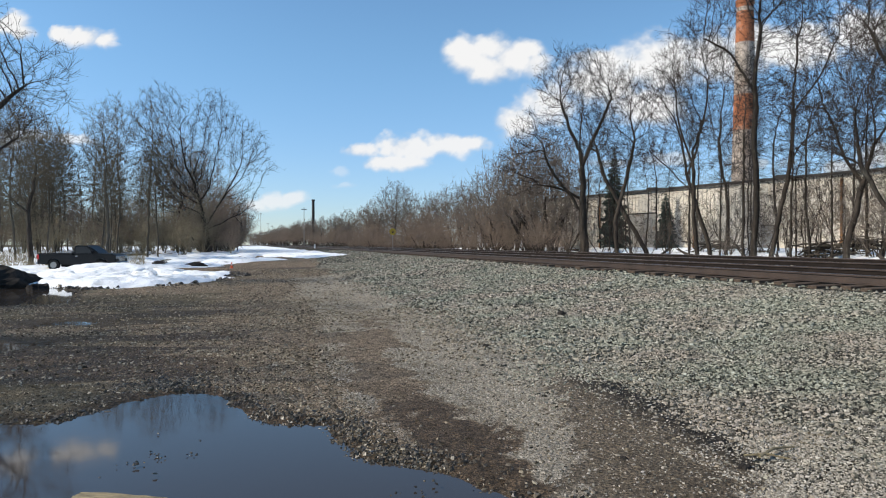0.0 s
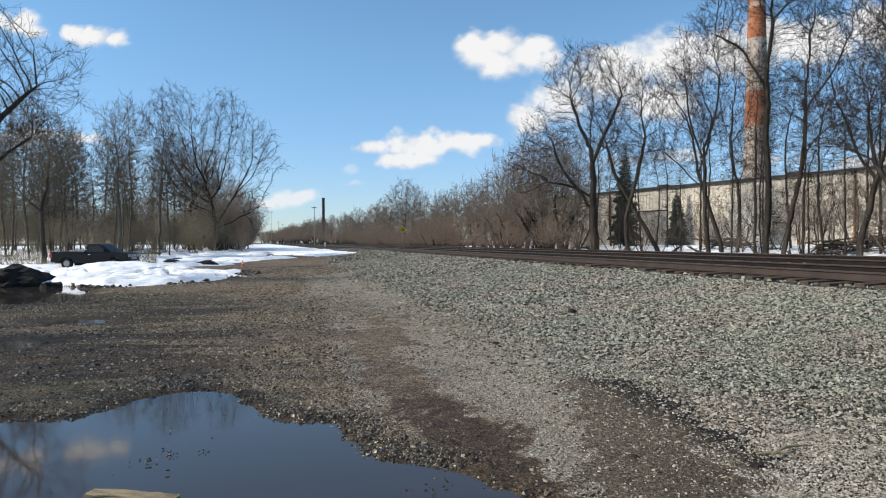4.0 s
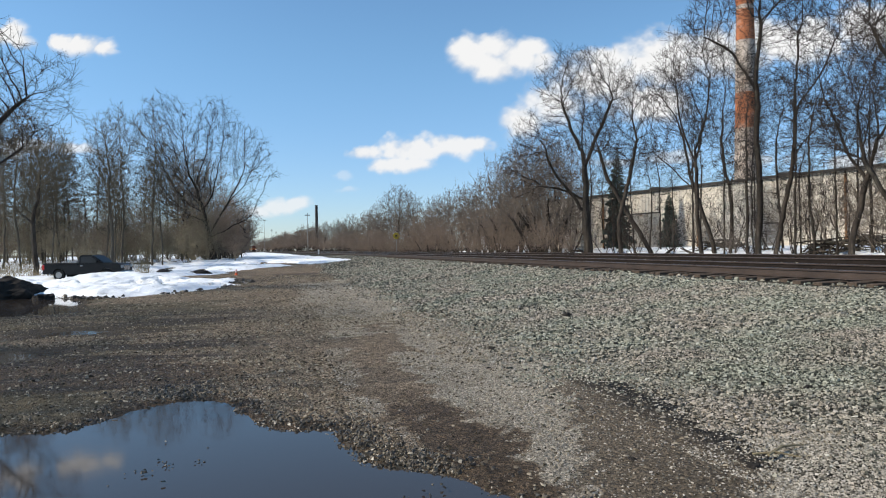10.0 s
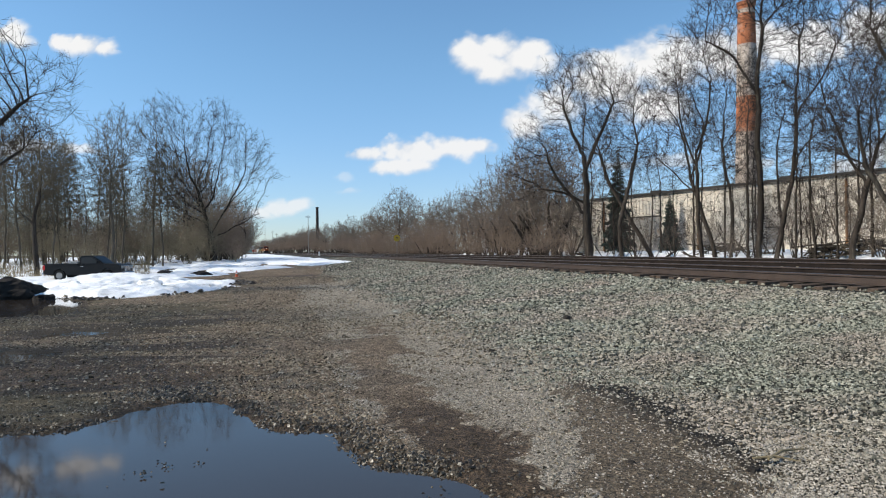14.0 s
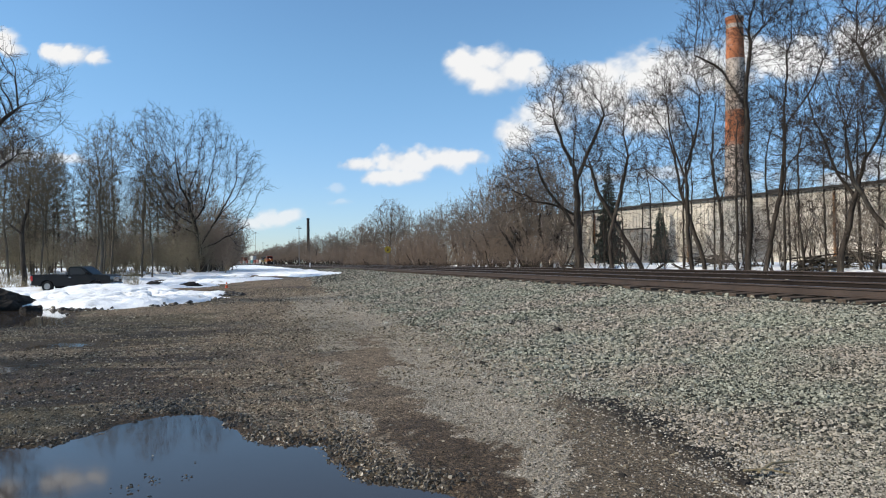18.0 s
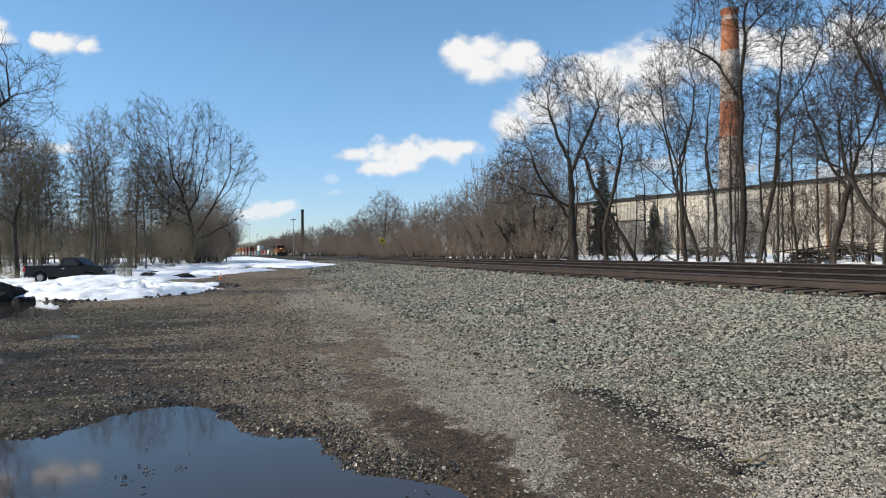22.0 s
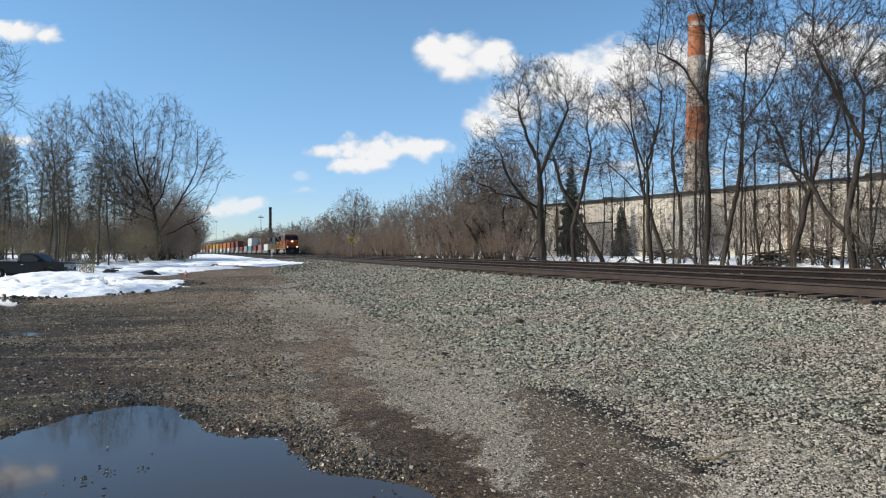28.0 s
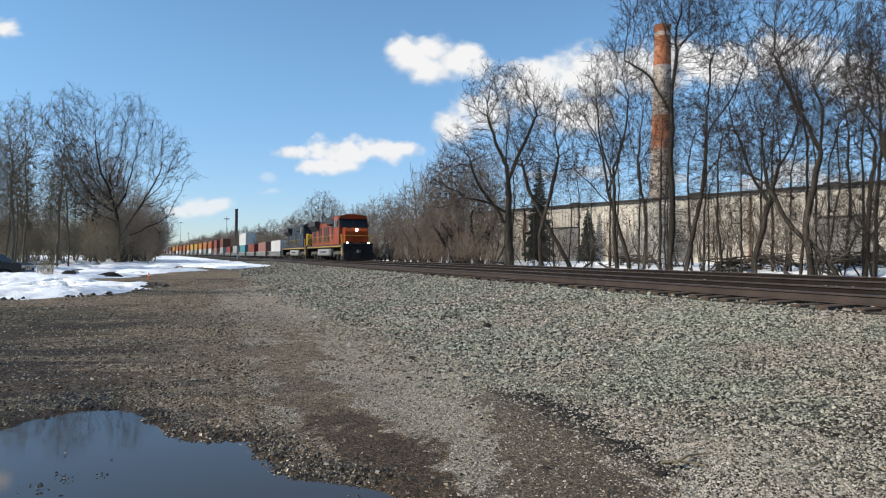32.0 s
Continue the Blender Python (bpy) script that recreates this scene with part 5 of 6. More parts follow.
def cloud(lobes, drift, seed, ragged=1.0, thick=1.0, tone_low=0.25):
    """A heap cloud from lobes (centre right and up of the view's axis, half width, half height, in units of PX). Drift: its way over the whole clip."""
    lobes = np.array(lobes, float)
    lo, hi = (lobes[:, :2] - lobes[:, 2:] * 1.5).min(0), (lobes[:, :2] + lobes[:, 2:] * 1.5).max(0)
    c = (lo + hi) / 2
    nx, ny = int(np.clip((hi[0] - lo[0]) / 2.2, 30, 240)), int(np.clip((hi[1] - lo[1]) / 2.2, 24, 150))
    gx, gy = np.meshgrid(np.linspace(lo[0], hi[0], nx), np.linspace(lo[1], hi[1], ny))
    x, y = gx.ravel(), gy.ravel()
    d = np.full(x.shape, -9.0)
    for cx, cy, rx, ry in lobes:
        dy = np.where(y > cy, (y - cy) / ry, (y - cy) / (ry * 0.8))
        d = np.maximum(d, 1 - np.hypot((x - cx) / rx, dy))
    n1 = fractal(x / 34 + seed, y / 26 + seed * 2, seed, 5) - 0.5
    n2 = fractal(x / 9 + seed, y / 8, seed + 9, 4) - 0.5
    d = d + ragged * (n1 * 1.25 + n2 * 0.35)
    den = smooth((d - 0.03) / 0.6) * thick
    rel = (y - lo[1]) / (hi[1] - lo[1])
    # light painted in: brighter tops and thick parts, greyer base
    tone = np.clip(tone_low + 0.35 * rel + 0.9 * np.clip(d, 0, 1) + 0.9 * n1 + 0.25 * n2, 0, 1)
    i = (np.arange(ny - 1)[:, None] * nx + np.arange(nx - 1)[None]).ravel()
    faces = np.stack([i, i + 1, i + nx + 1, i + nx], 1)
    faces = faces[den[faces].max(1) > 0.004]
    used, inv = np.unique(faces, return_inverse=True)
    puff = -40 * np.sqrt(np.clip(d, 0, 1))
    v = np.stack([(x - c[0]) * PX, (y - c[1]) * PX, -puff], 1)
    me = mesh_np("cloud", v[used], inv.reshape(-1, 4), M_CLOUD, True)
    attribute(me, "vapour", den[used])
    attribute(me, "tone", tone[used])
    ob = tagged(new("cloud", me), "fair-weather white heap cloud in a blue sky", "cloud", "clouds")
    ob.visible_shadow = False
    ob["drift"] = drift
    ob["spot"] = tuple(float(q) for q in c)
    return ob


def make_clouds():
    def px(x, y, rx, ry):
        return x - 784, 441 - y, rx, ry

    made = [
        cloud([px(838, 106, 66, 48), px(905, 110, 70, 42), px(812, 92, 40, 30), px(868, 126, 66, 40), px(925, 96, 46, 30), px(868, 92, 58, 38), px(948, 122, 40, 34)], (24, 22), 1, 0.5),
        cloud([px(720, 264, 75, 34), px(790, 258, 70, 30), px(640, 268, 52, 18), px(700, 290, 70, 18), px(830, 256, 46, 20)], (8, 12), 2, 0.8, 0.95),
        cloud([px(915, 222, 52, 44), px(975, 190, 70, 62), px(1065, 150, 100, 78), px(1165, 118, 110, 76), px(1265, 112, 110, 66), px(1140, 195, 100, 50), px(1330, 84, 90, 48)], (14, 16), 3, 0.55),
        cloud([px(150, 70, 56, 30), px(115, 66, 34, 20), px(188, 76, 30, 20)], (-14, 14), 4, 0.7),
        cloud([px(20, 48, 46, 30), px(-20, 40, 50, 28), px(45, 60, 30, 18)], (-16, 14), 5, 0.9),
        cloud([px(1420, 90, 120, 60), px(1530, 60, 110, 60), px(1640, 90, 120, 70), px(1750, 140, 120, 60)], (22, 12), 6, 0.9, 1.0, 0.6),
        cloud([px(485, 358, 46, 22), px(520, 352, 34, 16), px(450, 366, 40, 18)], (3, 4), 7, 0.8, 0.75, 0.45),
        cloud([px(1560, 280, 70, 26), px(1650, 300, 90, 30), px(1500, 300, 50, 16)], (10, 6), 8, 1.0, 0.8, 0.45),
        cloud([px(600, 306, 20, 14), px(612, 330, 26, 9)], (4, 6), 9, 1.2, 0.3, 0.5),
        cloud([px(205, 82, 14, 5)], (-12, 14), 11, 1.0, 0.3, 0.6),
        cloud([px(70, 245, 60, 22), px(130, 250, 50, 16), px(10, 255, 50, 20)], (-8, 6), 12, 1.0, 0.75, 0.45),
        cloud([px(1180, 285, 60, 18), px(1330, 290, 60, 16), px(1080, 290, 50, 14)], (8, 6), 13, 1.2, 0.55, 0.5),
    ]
    return made


# ---- train ----
def paint(name, color, rough=0.45, dirt=(0.09, 0.07, 0.055), at=0.6):
    m = surface(name, color, rough, var=0.14, scale=0.8, fine=14, bumpiness=0.05, dirt=dirt, dirt_at=at, stretch=(1, 1, 0.4))
    m.node_tree.nodes["Principled BSDF"].inputs["Specular IOR Level"].default_value = 0.2
    return m


M_ORANGE = paint("orange_locomotive_paint", (0.32, 0.052, 0.010))
M_YELLOW = paint("yellow_paint", (0.42, 0.26, 0.04))
M_BLACK = paint("black_locomotive_paint", (0.022, 0.021, 0.022))
M_BLUE = paint("dark_blue_locomotive_paint", (0.016, 0.026, 0.05))
M_GREYPAINT = paint("grey_paint", (0.33, 0.33, 0.32))
M_TRUCK = paint("grimy_truck_iron", (0.10, 0.09, 0.08), 0.7)
M_WHEEL = surface("wheel_steel", (0.16, 0.13, 0.11), 0.45, 0.7, var=0.2)
M_GLASS = surface("dark_window_glass", (0.015, 0.018, 0.022), 0.06, var=0.0, bumpiness=0)
M_GLASS.node_tree.nodes["Principled BSDF"].inputs["Specular IOR Level"].default_value = 0.25
M_LAMP = glow("lit_headlight", (1.0, 0.86, 0.62), 5.0)
M_GRATE = paint("dark_grating", (0.05, 0.05, 0.052), 0.7)


def wheel_mesh():
    bm = bmesh.new()
    rod(bm, (-0.07, 0, 0), (0.07, 0, 0), 0.5, sides=20)
    rod(bm, (-0.1, 0, 0), (-0.07, 0, 0), 0.53, sides=20)
    rod(bm, (0.07, 0, 0), (0.12, 0, 0), 0.14, sides=10)
    me = bpy.data.meshes.new("wheel")
    bm.to_mesh(me)
    bm.free()
    me.materials.append(M_WHEEL)
    return me


WHEEL = wheel_mesh()


def bogie(root, y, axles, spacing, paint_):
    """One truck: its side frames, springs and wheels."""
    half = spacing * (axles - 1) / 2
    frame_ob = None
    for side in (-1, 1):
        bm = slab([(-half - 0.6, 0.45), (-half - 0.5, 0.85), (-half + 0.4, 0.95), (half - 0.4, 0.95), (half + 0.5, 0.85), (half + 0.6, 0.45), (half + 0.25, 0.38), (half - 0.2, 0.62), (-half + 0.2, 0.62), (-half - 0.25, 0.38)],
                  side * 1.0, side * 1.16)
        bmesh.ops.translate(bm, verts=bm.verts[:], vec=(0, y, 0))
        frame_ob = part("truck_frame", bm, paint_, root)
        for k in range(axles):
            yy = y - half + spacing * k
            share("wheel", WHEEL, root, pose(side * 0.76, yy, 0.5, 0, 0, 0 if side > 0 else 180))
            part("axle_box", boxed((side * 1.05 - 0.13, yy - 0.17, 0.34), (side * 1.05 + 0.17, yy + 0.17, 0.66), 0.03), paint_, root)
    return frame_ob


def locomotive(body, nose, label, lit, trim, hood_low):
    root = thing("locomotive", pose(0, 0, 0), label, "locomotive", "locomotives")
    part("underframe", boxed((-1.5, -10.2, 1.3), (1.5, 10.7, 1.6), 0.03), M_BLACK, root)
    part("sill_stripe", boxed((-1.53, -10.0, 1.36), (1.53, 10.5, 1.48)), trim, root, "bright sill stripe")
    part("pilot", boxed((-1.5, -10.95, 0.45), (1.5, -10.6, 1.72), 0.05), M_BLACK, root)
    part("anticlimber", boxed((-1.2, -11.05, 1.5), (1.2, -10.55, 1.68), 0.03), M_BLACK, root)
    part("plough", slab([(-1.5, 0.12), (1.5, 0.12), (1.5, 0.75), (0, 0.85), (-1.5, 0.75)], -11.25, -10.95, "y"), M_BLACK, root)
    part("coupler", boxed((-0.16, -11.6, 0.72), (0.16, -10.9, 1.02), 0.05), M_TRUCK, root)
    part("rear_plate", boxed((-1.5, 10.6, 0.45), (1.5, 10.9, 1.6), 0.05), M_BLACK, root)
    part("nose", slab([(-10.35, 1.6), (-10.35, 2.9), (-10.05, 3.2), (-8.9, 3.32), (-8.9, 1.6)], -1.15, 1.15, "x", 0.05), nose, root, "sloping nose")
    part("nose_band", boxed((-1.17, -10.38, 1.62), (1.17, -10.0, 1.85), 0.02), M_BLACK, root)
    part("nose_door", boxed((-0.35, -10.39, 1.7), (0.35, -10.345, 2.75), 0.02), nose, root)
    cab = part("cab", slab([(-8.95, 1.6), (-8.95, 3.3), (-8.55, 4.25), (-8.2, 4.5), (-6.2, 4.5), (-6.2, 1.6)], -1.5, 1.5, "x", 0.05), body, root)
    part("cab_roof", slab([(-1.5, 4.2), (-1.3, 4.52), (-0.7, 4.66), (0.7, 4.66), (1.3, 4.52), (1.5, 4.2)], -8.75, -6.1, "y"), body, root)
    part("window_surround", slab([(-8.972, 3.28), (-8.60, 4.24), (-8.56, 4.24), (-8.93, 3.28)], -1.42, 1.42), M_BLACK, cab)
    for x0, x1 in ((-1.32, -0.12), (0.12, 1.32)):
        part("windscreen", slab([(-8.985, 3.34), (-8.63, 4.17), (-8.58, 4.17), (-8.93, 3.34)], x0, x1), M_GLASS, cab)
    for side in (-1, 1):
        for y0, y1 in ((-8.2, -7.3), (-7.2, -6.5)):
            part("side_window", boxed((side * 1.515 - 0.01, y0, 3.35), (side * 1.515 + 0.01, y1, 4.1)), M_GLASS, cab)
        part("mirror", boxed((side * 1.6 - 0.06, -8.5, 3.4), (side * 1.6 + 0.06, -8.42, 3.9), 0.01), M_BLACK, cab)
    hood = part("hood", boxed((-0.95, -6.2, 1.6), (0.95, 10.2, 4.2), 0.06), body, root)
    part("hood_roof", boxed((-0.98, -6.15, 4.2), (0.98, 10.15, 4.42), 0.05), M_BLACK, root)
    part("lower_band", boxed((-0.965, -6.1, 1.62), (0.965, 10.1, 2.35)), hood_low, hood)
    part("brake_housing", boxed((-1.4, -5.6, 3.75), (1.4, -1.6, 4.62), 0.1), M_BLACK, root)
    part("radiator", slab([(-1.0, 3.4), (-1.52, 4.0), (-1.52, 4.5), (1.52, 4.5), (1.52, 4.0), (1.0, 3.4)], 4.9, 9.9, "y", 0.03), M_GRATE, root, "flared radiator wings")
    part("roof_box", boxed((-0.55, -8.1, 4.62), (0.55, -7.2, 4.78), 0.04), M_GREYPAINT, root)
    part("dynamic_grille", boxed((-1.42, -5.2, 3.95), (1.42, -2.0, 4.45)), M_GRATE, root)
    part("battery_box", boxed((-1.46, -5.9, 1.6), (1.46, -4.2, 2.2), 0.03), hood_low, root)
    part("exhaust_stack", boxed((-0.4, 0.4, 4.4), (0.4, 1.6, 4.75), 0.05), M_BLACK, root)
    part("horn", rods([((-0.3, -6.8, 4.72), (-0.3, -7.3, 4.72)), ((0.3, -6.8, 4.72), (0.3, -7.2, 4.72))], 0.07), M_TRUCK, root)
    doors = bpy.data.meshes.new("hood_door")
    bm = boxed((-0.015, 0.06, 2.0), (0.015, 0.84, 3.7), 0.008)
    bm.to_mesh(doors)
    bm.free()
    doors.materials.append(M_BLACK)
    for side in (-1, 1):
        for k in (0, 1, 2, 4, 5, 6, 8, 9, 11, 12):
            share("hood_door", doors, hood, pose(side * 0.972, -5.6 + k * 1.15, 0))
        posts = [((side * 1.45, -10.0 + 1.55 * k, 1.6), (side * 1.45, -10.0 + 1.55 * k, 2.6)) for k in range(14) if not 1 <= k <= 2]
        part("handrail", rods(posts + [((side * 1.45, -6.0, 2.6), (side * 1.45, 10.2, 2.6))], 0.03), trim, root)
        part("steps", boxed((side * 1.3 - 0.2, -10.6, 0.45), (side * 1.3 + 0.2, -10.1, 1.3), 0.02), trim, root)
        for k in range(4):
            part("step", boxed((side * 1.36 - 0.2, -10.62, 0.5 + 0.27 * k), (side * 1.36 + 0.16, -10.3, 0.54 + 0.27 * k)), M_GREYPAINT, root)
        part("stair_rail", rods([((side * 1.5, -10.65, 0.7), (side * 1.5, -10.35, 2.5)), ((side * 1.5, -10.1, 0.7), (side * 1.5, -9.9, 2.5)), ((side * 1.5, -9.9, 2.5), (side * 1.35, -8.95, 2.6))], 0.028), trim, root)
        part("cab_door", boxed((side * 1.51 - 0.012, -6.95, 1.75), (side * 1.51 + 0.012, -6.35, 3.3), 0.01), body, cab)
        part("tank_emblem", boxed((side * 1.42 - 0.012, -1.6, 0.78), (side * 1.42 + 0.012, 1.6, 0.94)), M_BLACK, root)
        part("air_tank", rods([((side * 1.1, -4.9, 1.05), (side * 1.1, -3.9, 1.05))], 0.2, 12), M_TRUCK, root)
        part("sand_hatch", boxed((side * 0.7 - 0.2, -10.0, 3.15), (side * 0.7 + 0.2, -9.6, 3.3), 0.02), M_BLACK, root)
        part("fuel_tank", boxed((side * 0.75 - 0.65, -3.6, 0.42), (side * 0.75 + 0.65, 3.6, 1.28), 0.15), M_GREYPAINT, root, "pale grimy fuel tank")
        part("ditch_lamp", rods([((side * 1.05, -10.98, 1.72), (side * 1.05, -10.75, 1.72))], 0.10, 12), M_LAMP if lit else M_GREYPAINT, root)
    part("front_rail", rods([((-1.3, -10.75, 2.45), (1.3, -10.75, 2.45)), ((-1.3, -10.75, 1.6), (-1.3, -10.75, 2.45)), ((1.3, -10.75, 1.6), (1.3, -10.75, 2.45))], 0.03), trim, root)
    part("headlamp", rods([((-0.0, -10.36, 3.0), (-0.0, -9.9, 3.05))], 0.14, 14), M_LAMP if lit else M_GREYPAINT, root)
    part("number_board", boxed((-0.75, -8.72, 4.28), (-0.2, -8.5, 4.5), 0.02), M_GREYPAINT, root)
    part("number_board", boxed((0.2, -8.72, 4.28), (0.75, -8.5, 4.5), 0.02), M_GREYPAINT, root)
    bogie(root, -6.9, 3, 1.9, M_TRUCK)
    bogie(root, 6.9, 3, 1.9, M_TRUCK)
    return root


BOX_PAINTS = {}


def box_paint(key):
    colors = {"white": (0.58, 0.56, 0.52), "teal": (0.08, 0.25, 0.26), "red": (0.22, 0.055, 0.04), "brown": (0.17, 0.065, 0.04), "orange": (0.40, 0.145, 0.04), "yellow": (0.46, 0.26, 0.05),
              "grey": (0.30, 0.30, 0.28), "pink": (0.30, 0.14, 0.11), "blue": (0.08, 0.14, 0.26), "rust": (0.30, 0.10, 0.04)}
    if key not in BOX_PAINTS:
        BOX_PAINTS[key] = paint(key + "_container_paint", colors[key], 0.55, (0.13, 0.09, 0.07), 0.66)
    return BOX_PAINTS[key]


BOX_MESHES = {}


def container_mesh(color, half, high):
    """A ribbed freight container standing on its floor."""
    key = (color, half, high)
    if key not in BOX_MESHES:
        outline = []
        n = int(half * 2 / 0.56)
        step = (2 * half - 0.3) / n
        for side in (1, -1):
            for k in range(n):
                y0 = (-half + 0.15 + k * step) * side
                for off, dx in ((0.0, 0.0), (0.2, 0.0), (0.28, -0.045), (0.48, -0.045)):
                    outline.append((side * (1.22 + dx), y0 + side * off * step / 0.56))
        bm = slab(outline, 0.12, high - 0.12, "z")
        for z0, z1 in ((0, 0.12), (high - 0.12, high)):
            box(bm, (-1.22, -half, z0), (1.22, half, z1))
        for sx in (-1, 1):
            for sy in (-1, 1):
                box(bm, (sx * 1.15 - 0.075, sy * (half - 0.08) - 0.08, 0.1), (sx * 1.15 + 0.075, sy * (half - 0.08) + 0.08, high - 0.1))
        box(bm, (-1.15, -half + 0.02, 0.1), (1.15, -half + 0.06, high - 0.1))
        box(bm, (-1.15, half - 0.06, 0.1), (1.15, half - 0.02, high - 0.1))
        me = bpy.data.meshes.new("container")
        bm.to_mesh(me)
        bm.free()
        me.materials.append(box_paint(color))
        BOX_MESHES[key] = me
    return BOX_MESHES[key]


WELL = {}


def well_car(lower, upper, half_low=6.1, half_up=8.1, well_color="grey"):
    said = {True: f"container well car stacked with {lower} and {upper} boxes", False: f"container well car with one {lower} box"}[bool(upper)]
    root = thing("well_car", pose(0, 0, 0), said, "freight car", "container cars")
    if well_color not in WELL:
        bm = bmesh.new()
        for side in (-1, 1):
            box(bm, (side * 1.36 - 0.08, -7.6, 0.32), (side * 1.36 + 0.08, 7.6, 1.12), 0.02)
            box(bm, (side * 1.36 - 0.14, -7.7, 1.02), (side * 1.36 + 0.14, 7.7, 1.16))
            for k in range(13):
                box(bm, (side * 1.46 - 0.04, -7.2 + 1.2 * k - 0.05, 0.34), (side * 1.46 + 0.04, -7.2 + 1.2 * k + 0.05, 1.04))
        me = bpy.data.meshes.new("well")
        bm.to_mesh(me)
        bm.free()
        me.materials.append(box_paint(well_color))
        bm = bmesh.new()
        for sy in (-1, 1):
            box(bm, (-1.2, min(sy * 7.6, sy * 9.6), 0.95), (1.2, max(sy * 7.6, sy * 9.6), 1.2), 0.03)
        box(bm, (-1.3, -7.6, 0.28), (1.3, 7.6, 0.36))
        deck = bpy.data.meshes.new("end_platform")
        bm.to_mesh(deck)
        bm.free()
        deck.materials.append(M_TRUCK)
        WELL[well_color] = (me, deck)
    share("well", WELL[well_color][0], root)
    share("end_platform", WELL[well_color][1], root)
    for sy in (-1, 1):
        for sx in (-1, 1):
            part("truck_frame", slab([(sy * 8.9 - 1.2, 0.42), (sy * 8.9 - 0.6, 0.72), (sy * 8.9 + 0.6, 0.72), (sy * 8.9 + 1.2, 0.42), (sy * 8.9 + 0.4, 0.25), (sy * 8.9 - 0.4, 0.25)], sx * 0.98, sx * 1.12), M_TRUCK, root)
            for d in (-0.88, 0.88):
                share("wheel", WHEEL, root, pose(sx * 0.76, sy * 8.9 + d, 0.46, 0, 0, 0 if sx > 0 else 180) @ Matrix.Scale(0.9, 4))
    share("container", container_mesh(lower, half_low, 2.59), root, pose(0, 0, 0.38), f"{lower} ribbed container")
    if upper:
        share("container", container_mesh(upper, half_up, 2.9), root, pose(0, 0, 2.99), f"{upper} ribbed container")
    return root


TRAIN = []          # (thing, metres behind the leading coupler)


def make_train():
    lead = locomotive(M_ORANGE, M_ORANGE, "orange and black diesel locomotive with lit headlights", True, M_YELLOW, M_ORANGE)
    second = locomotive(M_BLUE, M_YELLOW, "dark blue and yellow diesel locomotive behind the leader", False, M_YELLOW, M_BLUE)
    TRAIN.append((lead, 11.2))
    TRAIN.append((second, 11.2 + 22.6))
    loads = [("white", ""), ("pink", ""), ("red", ""), ("teal", "white"), ("grey", ""), ("red", ""), ("grey", "brown"), ("pink", "red"), ("white", "rust"), ("grey", "orange"), ("white", "orange"), ("grey", "yellow"),
             ("grey", "yellow"), ("white", "orange"), ("pink", "orange"), ("grey", "rust"), ("white", "orange"), ("red", "yellow"), ("grey", "red"), ("pink", ""), ("red", "white"), ("rust", ""), ("grey", "pink"),
             ("brown", "red"), ("grey", "orange"), ("pink", "")]
    for k, (low, up) in enumerate(loads):
        half_up = 8.1 if up in ("white", "orange", "yellow", "rust") else 6.1
        TRAIN.append((well_car(low, up, 6.1, half_up), 45.4 + 10.2 + 20.4 * k + 4.6 * max(0, k - 5)))


# ---- pickup ----
M_CARPAINT = surface("black_car_paint", (0.010, 0.010, 0.011), 0.34, var=0.1, scale=2, fine=30, bumpiness=0)
M_TYRE = surface("tyre_rubber", (0.018, 0.018, 0.018), 0.85, var=0.2)
M_CHROME = surface("dull_chrome", (0.55, 0.55, 0.55), 0.25, 0.9, var=0.1)
M_CARPAINT.node_tree.nodes["Principled BSDF"].inputs["Specular IOR Level"].default_value = 0.25
M_ALLOY = surface("dull_alloy", (0.30, 0.30, 0.29), 0.55, 0.3, var=0.15)
M_CARGLASS = surface("dusty_car_glass", (0.012, 0.013, 0.015), 0.3, var=0.0, bumpiness=0)
M_TAIL = surface("red_lens", (0.5, 0.015, 0.012), 0.3, var=0.0, bumpiness=0)
M_LENS = surface("clear_lens", (0.6, 0.6, 0.58), 0.15, var=0.0, bumpiness=0)
M_RUBBLE = surface("dark_soil_heap", (0.035, 0.03, 0.026), 0.95, var=0.4, scale=2, fine=12, bumpiness=0.8, bdist=0.05)


